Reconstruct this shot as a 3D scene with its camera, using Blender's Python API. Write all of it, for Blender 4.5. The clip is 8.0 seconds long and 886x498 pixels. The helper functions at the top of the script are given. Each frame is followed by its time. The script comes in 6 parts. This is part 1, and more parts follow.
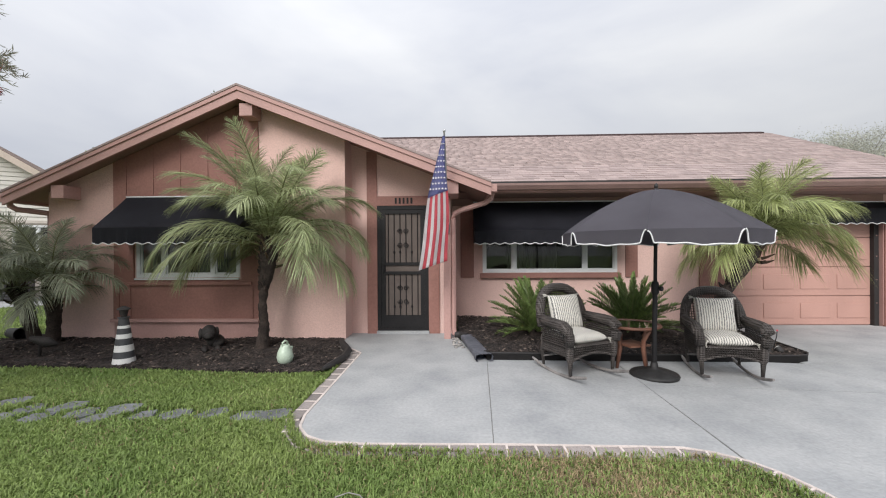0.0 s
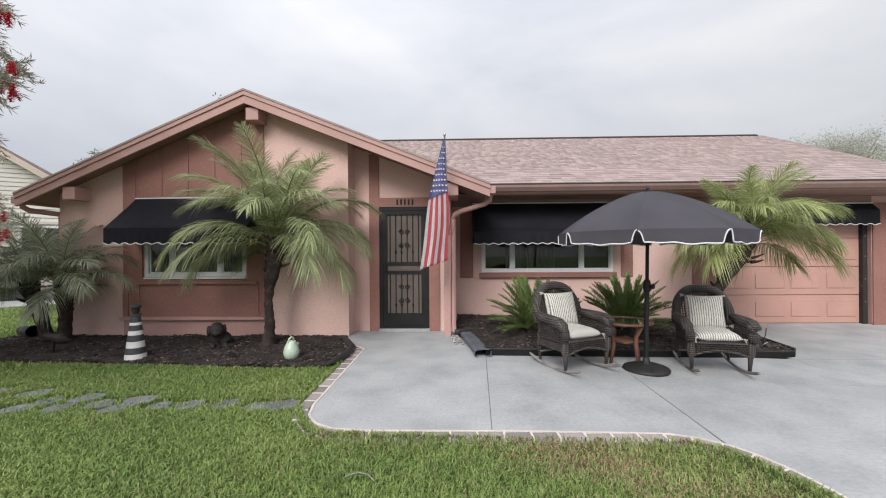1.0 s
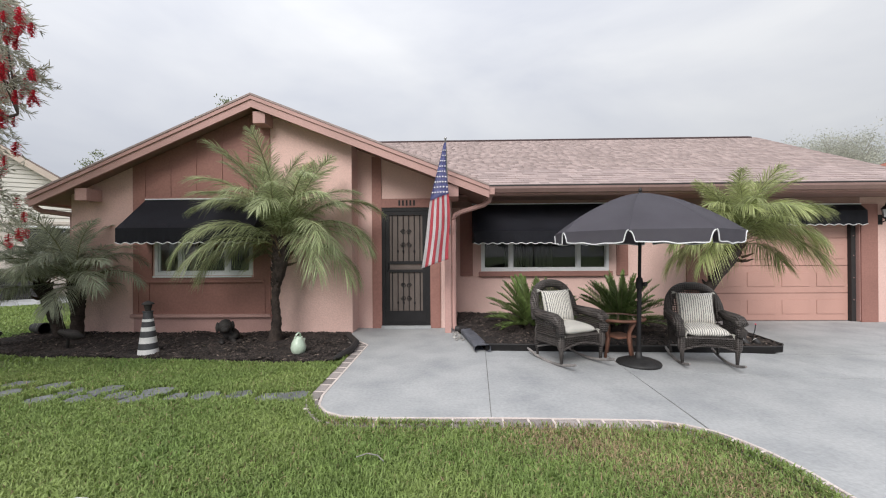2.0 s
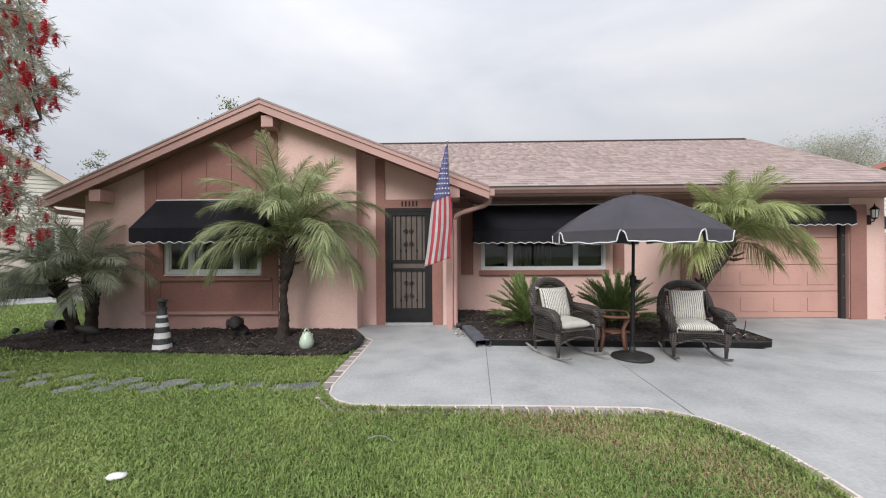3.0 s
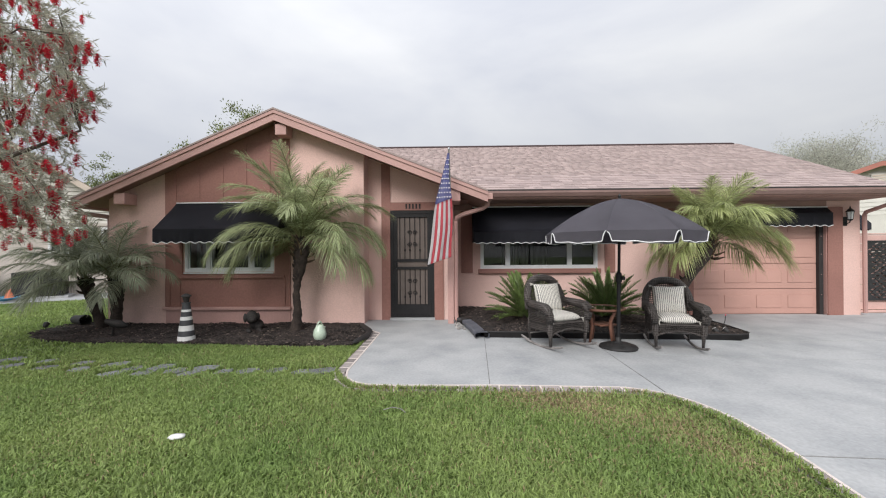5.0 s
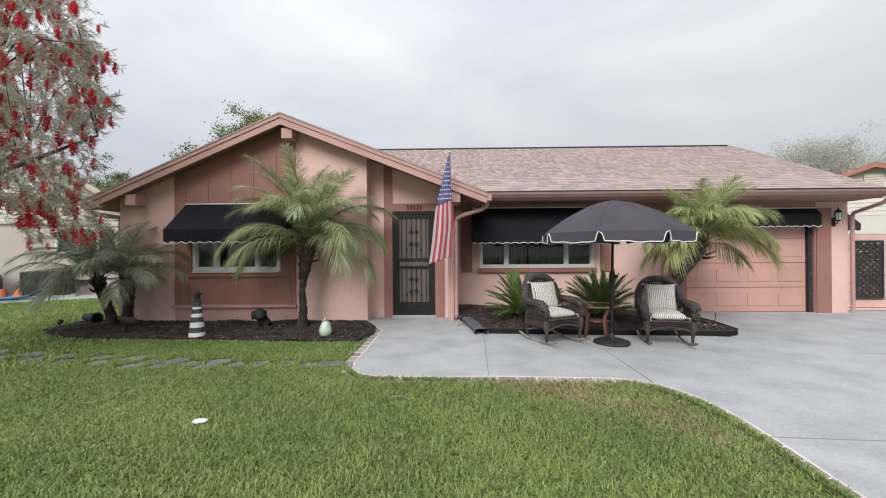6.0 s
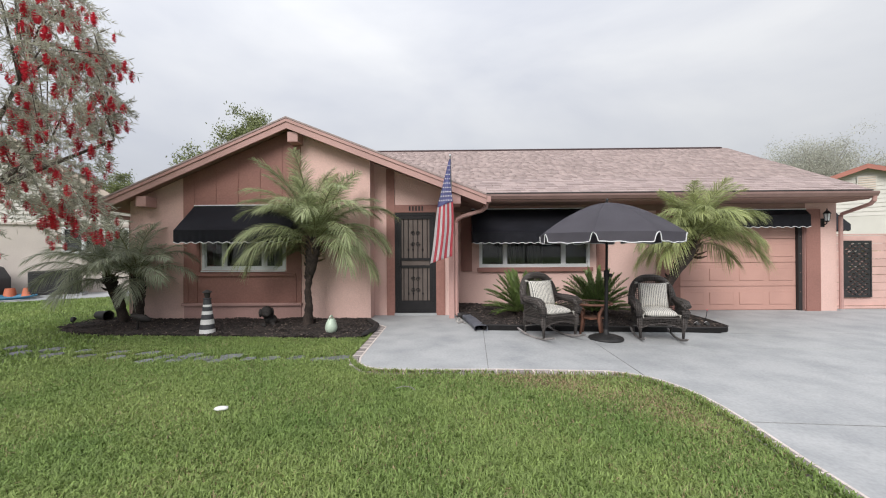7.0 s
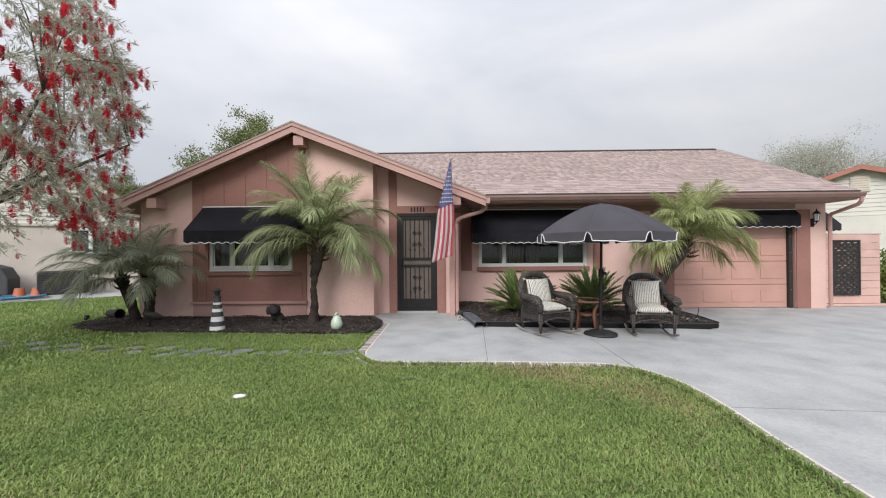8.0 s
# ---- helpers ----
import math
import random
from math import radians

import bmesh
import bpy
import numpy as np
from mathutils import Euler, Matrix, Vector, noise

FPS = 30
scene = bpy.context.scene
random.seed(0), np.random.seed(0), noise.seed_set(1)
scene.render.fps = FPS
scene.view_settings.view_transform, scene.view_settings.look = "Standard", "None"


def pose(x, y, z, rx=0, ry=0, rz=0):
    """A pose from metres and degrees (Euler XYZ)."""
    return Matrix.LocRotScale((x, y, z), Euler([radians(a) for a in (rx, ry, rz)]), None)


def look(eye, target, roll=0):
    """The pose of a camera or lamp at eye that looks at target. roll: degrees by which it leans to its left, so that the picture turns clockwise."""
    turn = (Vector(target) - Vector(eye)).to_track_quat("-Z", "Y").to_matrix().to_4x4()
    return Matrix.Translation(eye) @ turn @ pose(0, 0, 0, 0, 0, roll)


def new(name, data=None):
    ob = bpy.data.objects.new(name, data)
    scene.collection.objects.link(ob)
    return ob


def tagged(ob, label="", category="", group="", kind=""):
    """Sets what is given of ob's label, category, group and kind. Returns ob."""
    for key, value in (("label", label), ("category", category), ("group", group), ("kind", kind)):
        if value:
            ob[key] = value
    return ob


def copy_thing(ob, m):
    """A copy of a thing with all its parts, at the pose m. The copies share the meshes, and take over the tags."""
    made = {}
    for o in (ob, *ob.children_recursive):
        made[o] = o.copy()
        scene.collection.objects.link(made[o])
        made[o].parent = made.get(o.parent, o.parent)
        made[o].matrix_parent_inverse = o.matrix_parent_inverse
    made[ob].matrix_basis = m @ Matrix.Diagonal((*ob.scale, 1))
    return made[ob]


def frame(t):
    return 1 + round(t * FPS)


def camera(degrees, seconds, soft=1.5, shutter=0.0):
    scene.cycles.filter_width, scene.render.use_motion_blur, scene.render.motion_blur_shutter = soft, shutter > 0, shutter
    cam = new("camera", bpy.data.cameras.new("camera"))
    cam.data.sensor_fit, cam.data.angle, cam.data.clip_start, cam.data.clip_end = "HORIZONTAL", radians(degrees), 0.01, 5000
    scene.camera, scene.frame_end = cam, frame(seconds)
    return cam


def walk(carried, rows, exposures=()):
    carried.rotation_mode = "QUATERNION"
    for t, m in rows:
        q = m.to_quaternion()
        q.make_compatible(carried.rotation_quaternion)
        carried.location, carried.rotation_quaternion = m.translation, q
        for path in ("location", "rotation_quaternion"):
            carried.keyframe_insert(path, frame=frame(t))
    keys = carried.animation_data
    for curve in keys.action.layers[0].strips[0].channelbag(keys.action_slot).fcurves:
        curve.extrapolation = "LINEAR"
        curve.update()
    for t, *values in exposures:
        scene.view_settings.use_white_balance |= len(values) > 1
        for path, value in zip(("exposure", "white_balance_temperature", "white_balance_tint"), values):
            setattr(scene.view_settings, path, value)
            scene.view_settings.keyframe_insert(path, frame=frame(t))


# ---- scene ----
cam = camera(95.0, 8.0, soft=1.1)
PATH = [
    (0, (0.068, 0.04, 1.408), (0.007, 2.039, 1.405), -0.4),
    (0.5, (0.056, -0.048, 1.4), (-0.001, 1.951, 1.399), -0.4),
    (1, (0.057, -0.156, 1.391), (0.0, 1.843, 1.393), -0.4),
    (1.5, (0.047, -0.261, 1.387), (-0.007, 1.738, 1.389), -0.4),
    (3, (0.004, -0.605, 1.369), (-0.046, 1.394, 1.371), -0.4),
    (3.5, (-0.015, -0.728, 1.367), (-0.062, 1.271, 1.369), -0.4),
    (4, (-0.027, -0.849, 1.362), (-0.072, 1.15, 1.365), -0.4),
    (4.5, (-0.03, -0.975, 1.357), (-0.075, 1.024, 1.361), -0.4),
    (6, (-0.056, -1.359, 1.344), (-0.096, 0.641, 1.349), -0.4),
    (6.5, (-0.07, -1.489, 1.343), (-0.108, 0.511, 1.348), -0.4),
    (7, (-0.087, -1.616, 1.343), (-0.122, 0.383, 1.348), -0.4),
    (7.5, (-0.101, -1.749, 1.33), (-0.135, 0.25, 1.338), -0.5),
    (8, (-0.107, -1.884, 1.328), (-0.14, 0.116, 1.335), -0.5),
]
walk(cam, [(t, look(eye, target, roll)) for t, eye, target, roll in PATH])

# ---- world and light ----
world = bpy.data.worlds.new("overcast")
scene.world = world
world.use_nodes = True
wn, wl = world.node_tree.nodes, world.node_tree.links
wn.clear()
SUN_EL, SUN_AZ = 38.0, 196.0
sky = wn.new("ShaderNodeTexSky")
sky.sky_type, sky.sun_disc = "NISHITA", False
sky.sun_elevation, sky.sun_rotation = radians(SUN_EL), radians(SUN_AZ)
sky_s = wn.new("ShaderNodeVectorMath")
sky_s.operation = "SCALE"
sky_s.inputs["Scale"].default_value = 0.09
wl.new(sky.outputs[0], sky_s.inputs[0])
tc = wn.new("ShaderNodeTexCoord")
mp = wn.new("ShaderNodeMapping")
mp.inputs["Scale"].default_value = (1.0, 0.75, 2.6)
mp.inputs["Rotation"].default_value = (0.05, 0.12, 0.4)
wl.new(tc.outputs["Generated"], mp.inputs[0])
nz = wn.new("ShaderNodeTexNoise")
nz.inputs["Scale"].default_value, nz.inputs["Detail"].default_value = 1.7, 5.0
nz.inputs["Roughness"].default_value, nz.inputs["Distortion"].default_value = 0.5, 0.35
wl.new(mp.outputs[0], nz.inputs["Vector"])
rp = wn.new("ShaderNodeValToRGB")
rp.color_ramp.elements[0].position, rp.color_ramp.elements[0].color = 0.30, (0.51, 0.53, 0.595, 1)
rp.color_ramp.elements[1].position, rp.color_ramp.elements[1].color = 0.68, (0.725, 0.73, 0.745, 1)
wl.new(nz.outputs["Fac"], rp.inputs[0])
mx = wn.new("ShaderNodeMix")
mx.data_type = "RGBA"
mx.inputs["Factor"].default_value = 0.9
wl.new(sky_s.outputs[0], mx.inputs["A"])
wl.new(rp.outputs[0], mx.inputs["B"])
bg = wn.new("ShaderNodeBackground")
bg.inputs["Strength"].default_value = 1.0
wl.new(mx.outputs["Result"], bg.inputs[0])
# an overcast sky is brighter overhead than at the horizon
sep = wn.new("ShaderNodeSeparateXYZ")
wl.new(tc.outputs["Generated"], sep.inputs[0])
grade = wn.new("ShaderNodeMapRange")
grade.inputs["From Min"].default_value, grade.inputs["From Max"].default_value = 0.0, 1.0
grade.inputs["To Min"].default_value, grade.inputs["To Max"].default_value = 0.70, 1.85
wl.new(sep.outputs["Z"], grade.inputs["Value"])
# and a little brighter towards the hidden sun's side
slant = wn.new("ShaderNodeMapRange")
slant.inputs["From Min"].default_value, slant.inputs["From Max"].default_value = -0.8, 0.8
slant.inputs["To Min"].default_value, slant.inputs["To Max"].default_value = 1.09, 0.91
wl.new(sep.outputs["X"], slant.inputs["Value"])
both = wn.new("ShaderNodeMath")
both.operation = "MULTIPLY"
wl.new(grade.outputs[0], both.inputs[0])
wl.new(slant.outputs[0], both.inputs[1])
wl.new(both.outputs[0], bg.inputs["Strength"])
wo = wn.new("ShaderNodeOutputWorld")
wl.new(bg.outputs[0], wo.inputs[0])

sun = new("sun", bpy.data.lights.new("sun", "SUN"))
sun.data.energy, sun.data.angle, sun.data.color = 2.5, radians(30), (1.0, 0.975, 0.945)
_az, _el = radians(SUN_AZ), radians(SUN_EL)
sun.matrix_world = look((math.sin(_az) * math.cos(_el) * 30, math.cos(_az) * math.cos(_el) * 30, math.sin(_el) * 30), (0, 0, 0))
scene.view_settings.exposure = 0.22


# ---- materials ----
def mat(name, col, rough=0.8, var=0.15, scale=2.5, fine=70.0, bump=0.15, metal=0.0, rand=0.0, island=0.0, tint=None, stretch=(1, 1, 1), trans=0.0, spec=0.5):
    """A surface with broad stains, fine grain and relief; tint is the colour of the stains."""
    m = bpy.data.materials.new(name)
    m.use_nodes = True
    n, l = m.node_tree.nodes, m.node_tree.links
    b = n["Principled BSDF"]
    b.inputs["Roughness"].default_value, b.inputs["Metallic"].default_value = rough, metal
    b.inputs["Specular IOR Level"].default_value = spec
    c = n.new("ShaderNodeTexCoord")
    mpn = n.new("ShaderNodeMapping")
    mpn.inputs["Scale"].default_value = stretch
    l.new(c.outputs["Object"], mpn.inputs[0])
    big, small = n.new("ShaderNodeTexNoise"), n.new("ShaderNodeTexNoise")
    big.inputs["Scale"].default_value, big.inputs["Detail"].default_value = scale, 6
    small.inputs["Scale"].default_value, small.inputs["Detail"].default_value = fine, 4
    l.new(mpn.outputs[0], big.inputs["Vector"])
    l.new(mpn.outputs[0], small.inputs["Vector"])
    t = tint or tuple(v * (1 - 2.2 * var) for v in col)
    ramp = n.new("ShaderNodeValToRGB")
    ramp.color_ramp.elements[0].position, ramp.color_ramp.elements[0].color = 0.3, (*t, 1)
    ramp.color_ramp.elements[1].position, ramp.color_ramp.elements[1].color = 0.62, (*col, 1)
    l.new(big.outputs["Fac"], ramp.inputs[0])
    hsv = n.new("ShaderNodeHueSaturation")
    l.new(ramp.outputs[0], hsv.inputs["Color"])
    val = n.new("ShaderNodeMapRange")
    val.inputs["From Min"].default_value, val.inputs["From Max"].default_value = 0.3, 0.7
    val.inputs["To Min"].default_value, val.inputs["To Max"].default_value = 1 - var, 1 + var
    l.new(small.outputs["Fac"], val.inputs["Value"])
    out = val.outputs[0]
    for amount, kind, socket in ((rand, "ShaderNodeObjectInfo", "Random"), (island, "ShaderNodeNewGeometry", "Random Per Island")):
        if amount:
            src = n.new(kind)
            r = n.new("ShaderNodeMapRange")
            r.inputs["To Min"].default_value, r.inputs["To Max"].default_value = 1 - amount, 1 + amount
            l.new(src.outputs[socket], r.inputs["Value"])
            mul = n.new("ShaderNodeMath")
            mul.operation = "MULTIPLY"
            l.new(out, mul.inputs[0])
            l.new(r.outputs[0], mul.inputs[1])
            out = mul.outputs[0]
    l.new(out, hsv.inputs["Value"])
    l.new(hsv.outputs[0], b.inputs["Base Color"])
    if bump:
        bp = n.new("ShaderNodeBump")
        bp.inputs["Strength"].default_value, bp.inputs["Distance"].default_value = bump, 0.02
        l.new(small.outputs["Fac"], bp.inputs["Height"])
        l.new(bp.outputs[0], b.inputs["Normal"])
    if trans:
        tr, add = n.new("ShaderNodeBsdfTranslucent"), n.new("ShaderNodeMixShader")
        add.inputs[0].default_value = trans
        l.new(hsv.outputs[0], tr.inputs[0])
        l.new(b.outputs[0], add.inputs[1])
        l.new(tr.outputs[0], add.inputs[2])
        l.new(add.outputs[0], n["Material Output"].inputs[0])
    return m


STUCCO = mat("pink_stucco", (0.70, 0.485, 0.435), 0.9, 0.07, 0.7, 45, 0.4, tint=(0.62, 0.415, 0.365))
TRIM = mat("terracotta_trim_paint", (0.30, 0.145, 0.118), 0.7, 0.10, 0.9, 30, 0.12)
RAKE = mat("rose_brown_fascia_paint", (0.47, 0.28, 0.25), 0.6, 0.07, 1.5, 40, 0.08)
SOFFIT = mat("brown_soffit_paint", (0.34, 0.21, 0.18), 0.8, 0.08, 1.5, 40, 0.08)
SHINGLE = mat("rose_grey_asphalt_shingle", (0.385, 0.30, 0.285), 0.95, 0.16, 9.0, 130, 0.5, rand=0.17, tint=(0.335, 0.27, 0.255))
SHINGLE_I = mat("rose_grey_asphalt_shingle_field", (0.385, 0.30, 0.285), 0.95, 0.16, 9.0, 130, 0.5, island=0.17, tint=(0.335, 0.27, 0.255))
VENT = mat("dark_maroon_ridge_vent", (0.05, 0.026, 0.026), 0.8, 0.1, 3, 60, 0.1)
DECK = mat("dark_roof_underlay", (0.16, 0.10, 0.09), 0.9)
CONCRETE = mat("broom_finished_grey_concrete", (0.405, 0.41, 0.412), 0.85, 0.09, 1.9, 34, 0.25, tint=(0.305, 0.314, 0.322))
FILLER = mat("dark_joint_grit", (0.23, 0.225, 0.215), 0.95, 0.2, 6, 80, 0.3)
BRICK = mat("grey_brown_edging_brick", (0.30, 0.265, 0.25), 0.9, 0.2, 3, 60, 0.4, rand=0.25)
MORTAR = mat("pale_mortar", (0.66, 0.58, 0.54), 0.9, 0.1, 4, 60, 0.2)
SOIL = mat("lawn_soil", (0.12, 0.165, 0.048), 0.95, 0.25, 0.8, 25, 0.5, tint=(0.06, 0.085, 0.026))
MULCH = mat("dark_brown_mulch", (0.036, 0.026, 0.022), 0.95, 0.35, 4, 40, 1.0)
CHIP = mat("mulch_chip", (0.042, 0.031, 0.027), 0.9, 0.2, 8, 60, 0.3, island=0.8)
CHIP_P = mat("pale_mulch_chip", (0.15, 0.115, 0.095), 0.9, 0.2, 8, 60, 0.3, island=0.7)
BLACKPL = mat("black_plastic_edging", (0.026, 0.024, 0.024), 0.65, 0.1, 5, 60, 0.1)
CANVAS = mat("black_awning_canvas", (0.021, 0.021, 0.030), 0.75, 0.12, 3, 250, 0.15)
PIPING = mat("white_scallop_piping", (0.75, 0.75, 0.75), 0.7, 0.05)
WINFRAME = mat("white_vinyl_frame", (0.78, 0.79, 0.80), 0.45, 0.04, 4, 60, 0.02)
BLACKMETAL = mat("black_painted_metal", (0.014, 0.013, 0.014), 0.55, 0.15, 5, 80, 0.05, spec=0.3)
# near-black base colour puts the shade of unlit rooms into the surfaces
DARKROOM = mat("unlit_room_shade", (0.05, 0.048, 0.046), 0.9)
CURTAIN = mat("pale_curtain", (0.45, 0.44, 0.42), 0.9, 0.1, 3, 30, 0.1)
GARAGE = mat("terracotta_garage_door_paint", (0.51, 0.295, 0.245), 0.5, 0.06, 1.2, 60, 0.04)


def glass_mat(name):
    m = bpy.data.materials.new(name)
    m.use_nodes = True
    b = m.node_tree.nodes["Principled BSDF"]
    b.inputs["Transmission Weight"].default_value = 1.0
    b.inputs["Roughness"].default_value = 0.01
    b.inputs["IOR"].default_value = 1.45
    b.inputs["Base Color"].default_value = (0.80, 0.85, 0.85, 1)
    return m


GLASS = glass_mat("window_glass")


# ---- mesh helpers ----
def link(name, bm, material, parent=None, label="", smooth=False):
    me = bpy.data.meshes.new(name)
    bm.normal_update()
    bm.to_mesh(me)
    bm.free()
    if smooth:
        me.polygons.foreach_set("use_smooth", [True] * len(me.polygons))
    me.materials.append(material)
    ob = new(name, me)
    if parent is not None:
        ob.parent = parent
    if label:
        ob["label"] = label
    return ob


def part(name, bm, material, parent, label="", smooth=False):
    return link(name, bm, material, parent, label, smooth)


def thing(name, label, category, m=None, group="", kind=""):
    ob = new(name)
    ob.empty_display_size = 0.1
    if m is not None:
        ob.matrix_basis = m
    return tagged(ob, label, category, group, kind)


def box(x0, x1, y0, y1, z0, z1, bm=None, bevel=0.0):
    own = bmesh.new()
    bmesh.ops.create_cube(own, size=1.0)
    for v in own.verts:
        v.co = Vector(((x0 + x1) / 2 + v.co.x * (x1 - x0), (y0 + y1) / 2 + v.co.y * (y1 - y0), (z0 + z1) / 2 + v.co.z * (z1 - z0)))
    if bevel:
        bmesh.ops.bevel(own, geom=own.edges[:], offset=bevel, segments=2, affect="EDGES", profile=0.6)
    return merge(bm, own)


def merge(bm, own, m=None):
    if m is not None:
        own.transform(m)
    if bm is None:
        return own
    me = bpy.data.meshes.new("tmp")
    own.to_mesh(me)
    own.free()
    bm.from_mesh(me)
    bpy.data.meshes.remove(me)
    return bm


def prism(poly, axis, a, b, bm=None, bevel=0.0):
    """A polygon extruded along an axis: given as (x, z) for y, (y, z) for x, (x, y) for z."""
    own = bmesh.new()
    place = {"y": lambda p, h: (p[0], h, p[1]), "x": lambda p, h: (h, p[0], p[1]), "z": lambda p, h: (p[0], p[1], h)}[axis]
    lo = [own.verts.new(place(p, a)) for p in poly]
    hi = [own.verts.new(place(p, b)) for p in poly]
    n = len(poly)
    own.faces.new(lo)
    own.faces.new(hi[::-1])
    for i in range(n):
        own.faces.new((lo[i], hi[i], hi[(i + 1) % n], lo[(i + 1) % n]))
    bmesh.ops.recalc_face_normals(own, faces=own.faces[:])
    if bevel:
        bmesh.ops.bevel(own, geom=own.edges[:], offset=bevel, segments=2, affect="EDGES", profile=0.6)
    return merge(bm, own)


def holed(outer, holes, a, b):
    """A wall along x, given as (x, z), with holes through it, from y = a to b: one closed mesh."""
    own = bmesh.new()
    edges = []
    for loop in (outer, *holes):
        vs = [own.verts.new((x, a, z)) for x, z in loop]
        edges += [own.edges.new((vs[i], vs[(i + 1) % len(vs)])) for i in range(len(vs))]
    made = bmesh.ops.triangle_fill(own, edges=edges, use_beauty=True, use_dissolve=False)
    faces = [f for f in made["geom"] if isinstance(f, bmesh.types.BMFace)]
    grown = bmesh.ops.extrude_face_region(own, geom=faces)
    for v in grown["geom"]:
        if isinstance(v, bmesh.types.BMVert):
            v.co.y = b
    bmesh.ops.recalc_face_normals(own, faces=own.faces[:])
    return own


def rect(x0, x1, z0, z1):
    return [(x0, z0), (x1, z0), (x1, z1), (x0, z1)]


def tube(points, radii, sides=10, bm=None, flat=1.0, closed=False):
    """A round bar along points; radii one number or one a point."""
    own = bmesh.new()
    pts = [Vector(p) for p in points]
    n = len(pts)
    if not isinstance(radii, (list, tuple)):
        radii = [radii] * n
    rings, up = [], Vector((0.13, 0.21, 1)).normalized()
    for i, p in enumerate(pts):
        d = (pts[(i + 1) % n] - pts[i - 1]) if closed else (pts[min(i + 1, n - 1)] - pts[max(i - 1, 0)])
        d.normalize()
        s = d.cross(up)
        if s.length < 0.05:
            s = d.cross(Vector((0, 1, 0)))
        s.normalize()
        u = s.cross(d)
        rings.append([own.verts.new(p + radii[i] * (math.cos(k * math.tau / sides) * s + flat * math.sin(k * math.tau / sides) * u)) for k in range(sides)])
    for i in range(n if closed else n - 1):
        a, b = rings[i], rings[(i + 1) % n]
        for k in range(sides):
            own.faces.new((a[k], a[(k + 1) % sides], b[(k + 1) % sides], b[k]))
    if not closed:
        own.faces.new(rings[0][::-1])
        own.faces.new(rings[-1])
    bmesh.ops.recalc_face_normals(own, faces=own.faces[:])
    return merge(bm, own)


def lathe(profile, sides=24, bm=None, m=None):
    """Rings of (radius, z) about the z axis, closed at both ends."""
    own = bmesh.new()
    rings = [[own.verts.new((r * math.cos(k * math.tau / sides), r * math.sin(k * math.tau / sides), z)) for k in range(sides)] for r, z in profile]
    for a, b in zip(rings, rings[1:]):
        for k in range(sides):
            own.faces.new((a[k], a[(k + 1) % sides], b[(k + 1) % sides], b[k]))
    own.faces.new(rings[0][::-1])
    own.faces.new(rings[-1])
    return merge(bm, own, m)


def blob(sx, sy, sz, m=None, bm=None, rough=0.0, sub=2, seed=0):
    own = bmesh.new()
    bmesh.ops.create_icosphere(own, subdivisions=sub, radius=1.0)
    for v in own.verts:
        k = 1 + rough * noise.noise(v.co * 2.3 + Vector((seed, seed * 0.7, 0)))
        v.co = Vector((v.co.x * sx, v.co.y * sy, v.co.z * sz)) * k
    return merge(bm, own, m)


def gz(x):
    """Height of the paved ground, which falls from the front door towards the garage."""
    return -0.14 * min(max((x - 0.45) / 4.2, 0.0), 1.0)


# ---- plan ----
GW, DW, MW = 6.37, 6.78, 8.05          # fronts of the gable wall, the door wall and the main wall
RAKE_Y = 6.02
APEX = (-3.18, 3.86)
RL, RR = (-6.84, 2.295), (0.60, 2.37)   # lower ends of the front gable roof
EAVE_Y, EAVE_Z, RIDGE_Y, RIDGE_Z = 7.30, 2.57, 11.89, 4.61
X0, X1, XR = -6.46, 8.96, 8.99

# ---- ground ----
bm = bmesh.new()
xs = [-150, -40, -15, -8, -4, 0.45, 1.6, 2.7, 3.6, 4.65, 9, 15, 40, 150]
ys = [-60, -20, -8, -3, 0, 3, 6, 9, 14, 25, 60, 200]
grid = [[bm.verts.new((x, y, gz(x) - 0.035)) for y in ys] for x in xs]
for i in range(len(xs) - 1):
    for j in range(len(ys) - 1):
        bm.faces.new((grid[i][j], grid[i + 1][j], grid[i + 1][j + 1], grid[i][j + 1]))
tagged(link("ground", bm, SOIL), "flat ground under the green front lawn", "ground", kind="structure")

EDGE = [(-1.62, 5.93), (-1.40, 5.74), (-1.215, 5.50), (-1.215, 4.6), (-1.215, 3.45), (-1.17, 3.22), (-1.06, 3.07), (-0.90, 2.985), (-0.6, 2.955), (0.4, 2.96), (1.40, 3.01), (1.70, 3.02), (1.88, 2.97), (2.05, 2.87), (2.17, 2.72), (2.25, 2.54), (2.31, 2.30), (2.33, 2.0), (2.31, 1.6), (2.26, 1.1), (2.22, 0.4), (2.20, -9.0)]


def slab(poly, parent):
    """A concrete bay with a thickness of 12 cm, its top following the fall."""
    own = bmesh.new()
    top = [own.verts.new((x, y, gz(x))) for x, y in poly]
    low = [own.verts.new((x, y, gz(x) - 0.12)) for x, y in poly]
    own.faces.new(top)
    own.faces.new(low[::-1])
    for i in range(len(poly)):
        k = (i + 1) % len(poly)
        own.faces.new((top[i], low[i], low[k], top[k]))
    bmesh.ops.recalc_face_normals(own, faces=own.faces[:])
    return part("concrete_bay", own, CONCRETE, parent)


